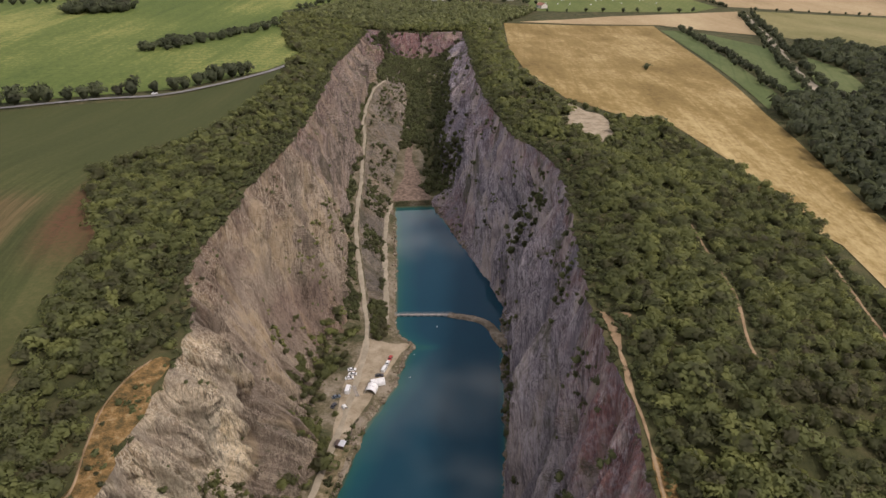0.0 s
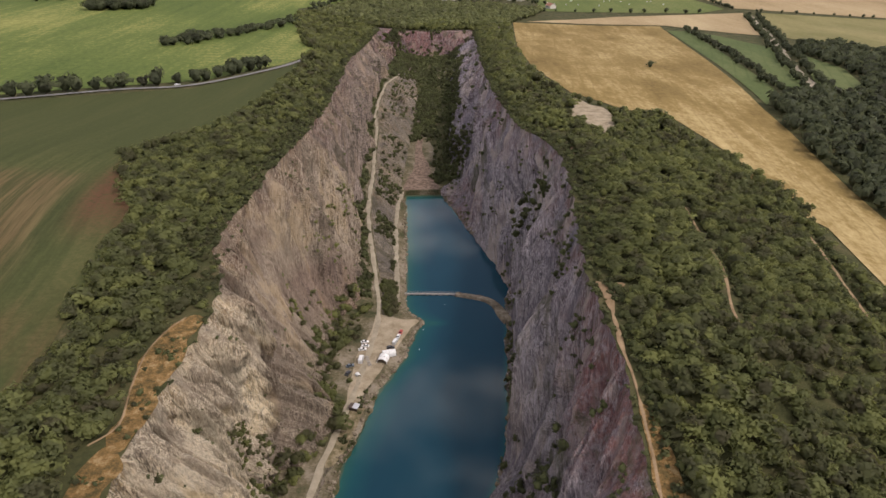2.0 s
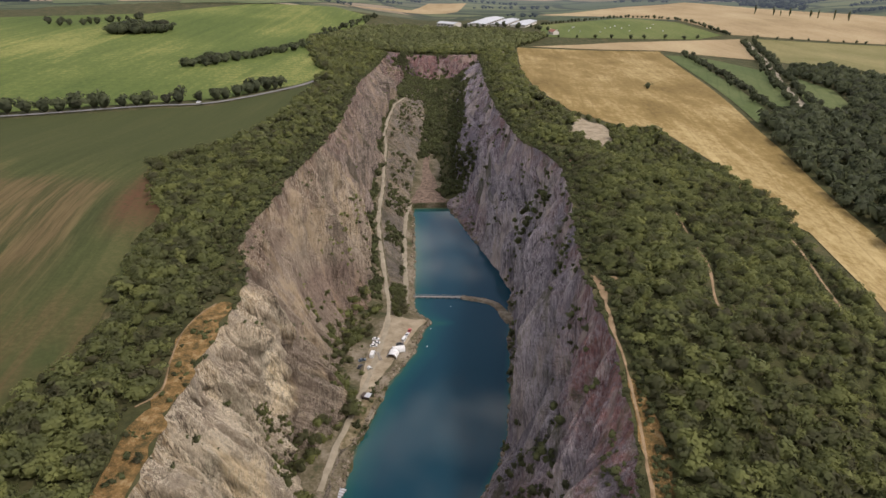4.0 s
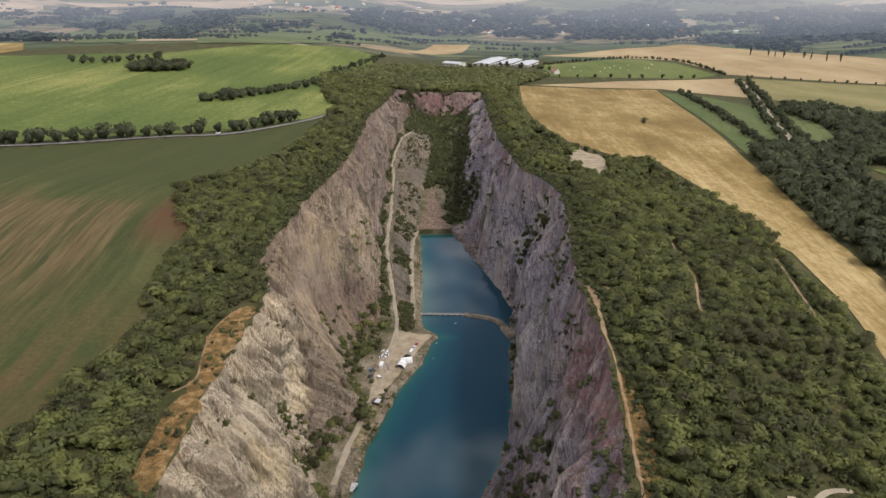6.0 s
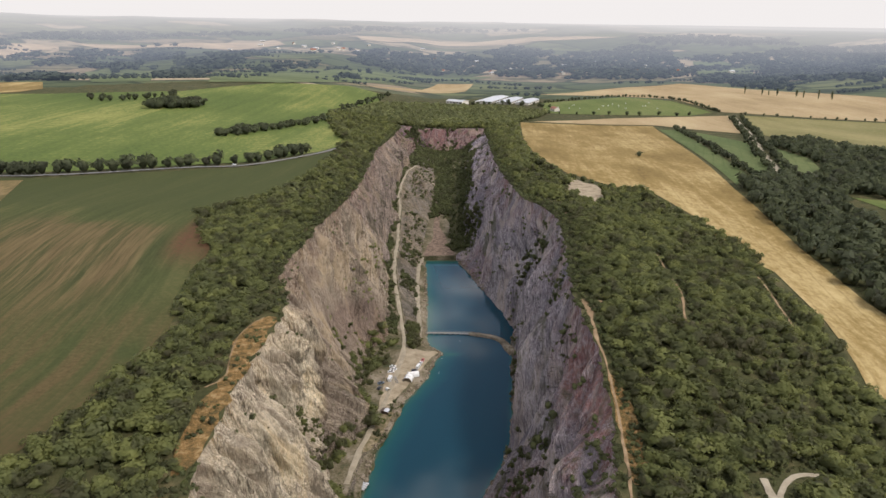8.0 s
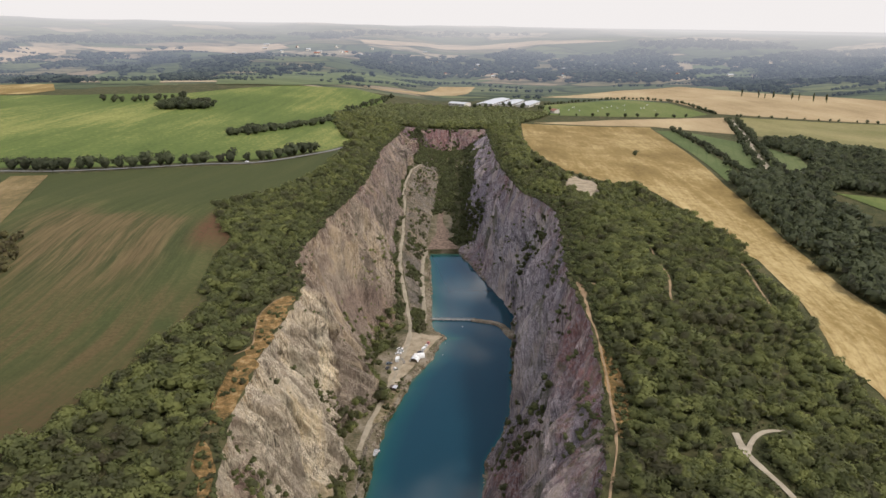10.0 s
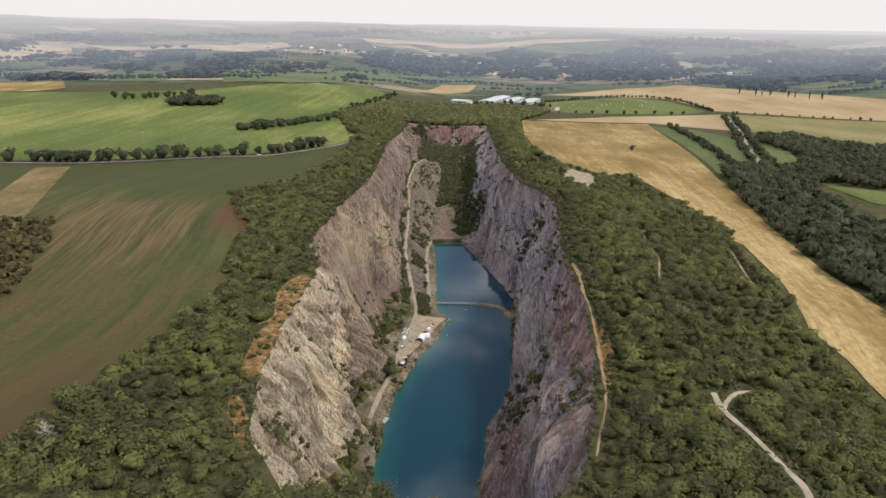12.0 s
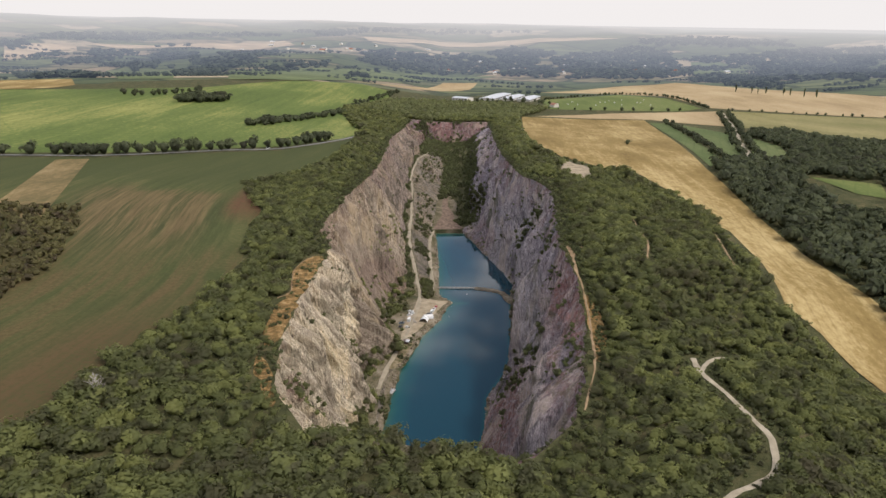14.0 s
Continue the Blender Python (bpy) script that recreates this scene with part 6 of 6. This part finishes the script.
# ---- gravel on the shore and the quarry floor ----
patch("gravel_lot", [(-49, 256), (-49, 272), (-46, 290), (-42, 303), (-41, 320), (-34, 320), (-26, 316), (-15, 316), (-21, 304), (-27, 287), (-34, 268), (-40, 252), (-44, 240), (-49, 242)], SAND, "pale trodden gravel lot on the lake shore", 0.12, 2.0, 0.8, "ground", surf_z)
patch("gravel_shore", [(-54, 200), (-49, 226), (-45, 238), (-40, 238), (-43, 222), (-48, 204)], SOIL_PALE, "dry grassy gravel on the lake shore", 0.10, 2.0, 0.6, "ground", surf_z)
patch("rubble_floor", [(-30, 511), (-29, 535), (-24, 560), (-24, 610), (-20, 640), (-17, 640), (-17, 600), (-10, 560), (-8, 540), (-2, 511)], RUBBLE_BROWN, "brown-pink rubble on the quarry floor", 0.12, 3.0, 1.0, "ground", surf_z)


patch("floor_grass", [(-3, 524), (-6, 600), (-14, 640), (-22, 700), (-26, 800), (-30, 900), (-30, 980), (22, 980), (22, 800), (16, 700), (13, 600), (12, 530)], GRASS, "rank green growth under the young trees", 0.25, 4.0, 1.5, "ground", surf_z)


# ---- boulders along the shore ----
def boulders():
    g = np.random.default_rng(12)
    bm = bmesh.new()
    bmesh.ops.create_icosphere(bm, subdivisions=1, radius=1)
    v0 = np.array([tuple(v.co) for v in bm.verts])
    f0 = np.array([[v.index for v in f.verts] for f in bm.faces])
    bm.free()
    vs, fs, o = [], [], 0
    for side, y0, y1, n in ((8, 175, 330, 330), (8, 338, 506, 160), (11, 180, 345, 200), (11, 430, 507, 160), (11, 60, 180, 120)):
        y = g.uniform(y0, y1, n)
        cx, _, _ = section(y)
        d = g.exponential(1.0, n) * (-1 if side == 8 else 1)
        x = cx[:, side] + d
        s = g.uniform(0.25, 0.9, n) * g.choice([1, 1, 1, 1.8], n)
        z = np.maximum(surf_z(x, y), WATER_Z - 0.4)
        for i in range(n):
            q = v0 * g.uniform(0.6, 1.25, 3) * (1 + 0.22 * g.normal(size=(len(v0), 1)))
            vs.append(q * s[i] + np.array([x[i], y[i], z[i]]))
            fs.append(f0 + o)
            o += len(v0)
    tagged(mesh_object("boulders", np.concatenate(vs), np.concatenate(fs), FLOOR_PALE), "pale boulders and rubble along the waterline", "rocks", kind="stuff")


boulders()


# ---- small things on the water ----
def buoy(x, y, r):
    ob = tagged(new("buoy"), "small white buoy floating on the lake", "buoy", "buoys on the lake")
    bm = bmesh.new()
    bmesh.ops.create_uvsphere(bm, u_segments=12, v_segments=8, radius=r)
    part("float", bm, CANVAS, ob)
    part("ring", box_bm(-0.06, 0.06, -0.02, 0.02, r * 0.9, r * 1.4), STEEL, ob)
    ob.matrix_basis = pose(x, y, WATER_Z + 0.1)


buoy(-14.5, 287, 0.28)
buoy(-12.6, 306.5, 0.24)
buoy(0.2, 333, 0.28)


# ---- single trees ----
def bare_tree(x, y, height):
    """A dead tree: a trunk with bare limbs and twigs."""
    g = random.Random(4)
    ob = tagged(new("dead_tree"), "bleached dead tree without leaves", "tree")
    ob.matrix_basis = pose(x, y, float(base(x, y)) - 0.2)

    def limb(bm, a, b, r0, r1):
        d = (b - a).normalized()
        u = d.orthogonal().normalized()
        w = d.cross(u)
        ra = [bm.verts.new(a + r0 * (u * math.cos(k) + w * math.sin(k))) for k in (0, 1.57, 3.14, 4.71)]
        rb = [bm.verts.new(b + r1 * (u * math.cos(k) + w * math.sin(k))) for k in (0, 1.57, 3.14, 4.71)]
        for k in range(4):
            bm.faces.new((ra[k], ra[(k + 1) % 4], rb[(k + 1) % 4], rb[k]))
    bm = bmesh.new()
    limb(bm, Vector((0, 0, 0)), Vector((0.2, 0.1, height * 0.5)), 0.30, 0.2)
    limb(bm, Vector((0.2, 0.1, height * 0.5)), Vector((0.1, 0.3, height)), 0.2, 0.06)
    part("trunk", bm, DEADWOOD, ob)
    for i in range(16):
        h = height * (0.28 + 0.68 * i / 16)
        a = i * 2.4
        length = height * 0.42 * (1.1 - i / 18)
        p0 = Vector((0.15, 0.1, h))
        p1 = p0 + Vector((math.cos(a), math.sin(a), 0.95)).normalized() * length
        bm = bmesh.new()
        limb(bm, p0, p1, 0.11, 0.05)
        for j in range(5):
            q = p0.lerp(p1, 0.35 + 0.15 * j)
            e = q + Vector((g.uniform(-1, 1), g.uniform(-1, 1), g.uniform(0.2, 1.2))).normalized() * length * 0.36
            limb(bm, q, e, 0.06, 0.025)
        part("branch", bm, DEADWOOD, ob)


bare_tree(-144, 22, 11)


def single_tree(name, x, y, h, w, label, kinds, i, material, category="tree", group=""):
    ob = tagged(new(name), label, category, group)
    part("trunk", trunk_bm(0.5, 0.03), BARK, ob)
    v, f, n = kinds[i]
    c = mesh_object("crown", v, f, material, normals=n)
    c.parent = ob
    ob.matrix_basis = pose(x, y, float(base(x, y)) - 0.1) @ Matrix.Diagonal((w, w, h, 1))
    return ob


for i, (x, y, h) in enumerate(((-58, 284, 6.5), (-55, 291, 5.5), (-60, 277, 5.0), (-53, 298, 4.8), (-60, 292, 5.8), (-50, 304, 4.2), (-57, 268, 4.6))):
    t = single_tree("foot_tree", x, y, h, h * 1.25, "bushy green tree at the cliff foot by the gravel lot", FINE, i, LEAF, "tree", "trees at the cliff foot")
    t.location.z = float(surf_z(x, y)[0]) - 0.3
single_tree("field_tree", 213, 667, 7, 8, "lone dark tree in the ripe wheat", FINE, 2, LEAF_DARK)
pop = None
for i, (u, h) in enumerate(((0.0, 24), (0.22, 21), (0.30, 15), (0.40, 20), (0.62, 22), (0.70, 18), (0.86, 22), (1.0, 23))):
    x, y = 706 + 95 * u, 1560 - 210 * u
    single_tree("poplar", x, y, h, h * 0.2, "tall slim poplar on the field boundary", MIDDLE, i % 8, LEAF_DARK, "tree", "row of poplars")
single_tree("round_tree", 15, -2, 9, 12, "broad round bushy tree at the quarry edge", FINE, 3, LEAF)


# ---- buildings ----
def gable(name, w, l, h, rise, label, wall, roof, category="house", group="", windows=0):
    """A building along y with a pitched roof and eaves."""
    ob = tagged(new(name), label, category, group)
    part("body", prism(bmesh.new(), [(-w / 2, -2), (w / 2, -2), (w / 2, h), (0, h + rise), (-w / 2, h)], -l / 2, l / 2), wall, ob)
    e = 0.04 * w
    t = 0.35
    part("roof", prism(bmesh.new(), [(-w / 2 - e, h - e * rise / (w / 2) + 0.02), (0, h + rise + 0.02), (w / 2 + e, h - e * rise / (w / 2) + 0.02),
                                     (w / 2 + e, h - e * rise / (w / 2) + t), (0, h + rise + t), (-w / 2 - e, h - e * rise / (w / 2) + t)], -l / 2 - e, l / 2 + e), roof, ob)
    for i in range(windows):
        y = (i + 0.5) * l / windows - l / 2
        for x in (-w / 2 - 0.03, w / 2 - 0.02):
            part("window", box_bm(x, x + 0.05, y - l / windows * 0.28, y + l / windows * 0.28, h * 0.35, h * 0.7), GLASS, ob)
    return ob


def stand(ob, x, y, turn):
    ob.matrix_basis = pose(x, y, float(base(x, y)) + 0.3, 0, 0, turn)
    return ob


stand(gable("warehouse", 36, 120, 4.5, 2.2, "long warehouse hall with a pale metal roof", PLASTER, ROOF_WHITE, "warehouse", "warehouses", 8), 92, 1440, -24)
stand(gable("warehouse", 30, 95, 4.5, 2.0, "long warehouse hall with a grey-white roof", PLASTER, ROOF_WHITE, "warehouse", "warehouses", 8), 130, 1415, -24)
stand(gable("warehouse", 30, 80, 4.5, 2.0, "shorter warehouse hall with a pale roof", PLASTER, ROOF_WHITE, "warehouse", "warehouses", 8), 166, 1395, -24)
stand(gable("warehouse", 24, 44, 6, 2.2, "small shed with a pale roof among trees", PLASTER, ROOF_WHITE, "warehouse", "warehouses", 5), 14, 1392, 50)
stand(gable("house", 12, 18, 5, 3.5, "house with a red roof by the wheat field", PLASTER, ROOF_RED, "house", "houses", 3), 205, 1255, 20)
g = random.Random(8)
h_a = stand(gable("house", 10, 15, 5, 4, "distant village house with a red roof", PLASTER, ROOF_RED, "house", "village houses", 3), 420, 2500, 15)
h_b = stand(gable("house", 12, 22, 5, 3, "distant village house with a pale roof", PLASTER, ROOF_WHITE, "house", "village houses", 4), 600, 2550, 80)
for i in range(46):
    if i < 30:
        x, y = g.gauss(420, 380), g.gauss(2560, 170)
    else:
        x, y = g.gauss(-560, 200), g.gauss(3050, 120)
    copy_thing(h_a if g.random() < 0.3 else h_b, pose(x, y, float(base(x, y)) + 2, 0, 0, g.uniform(0, 180)))


# ---- wrapped bales in the meadow ----
def bale_mesh():
    bm = bmesh.new()
    bmesh.ops.create_cone(bm, cap_ends=True, segments=14, radius1=0.9, radius2=0.9, depth=1.5, matrix=Matrix.Rotation(radians(90), 4, "Y"))
    bmesh.ops.bevel(bm, geom=[e for e in bm.edges if e.calc_face_angle(0) > 1], offset=0.12, segments=2, affect="EDGES")
    me = bpy.data.meshes.new("hay_bale")
    bm.to_mesh(me)
    bm.free()
    me.materials.append(BALE)
    return me


def bales():
    me = bale_mesh()
    g = random.Random(3)
    for i in range(18):
        x = g.uniform(205, 440)
        y = 1245 + (x - 205) * 0.25 + g.uniform(-40, 90)
        ob = tagged(new("hay_bale", me), "white-wrapped hay bale in the meadow", "bale", "bales in the meadow")
        ob.matrix_basis = pose(x, y, float(base(x, y)) + 0.5 + 0.88, 0, 0, g.uniform(0, 180))


bales()
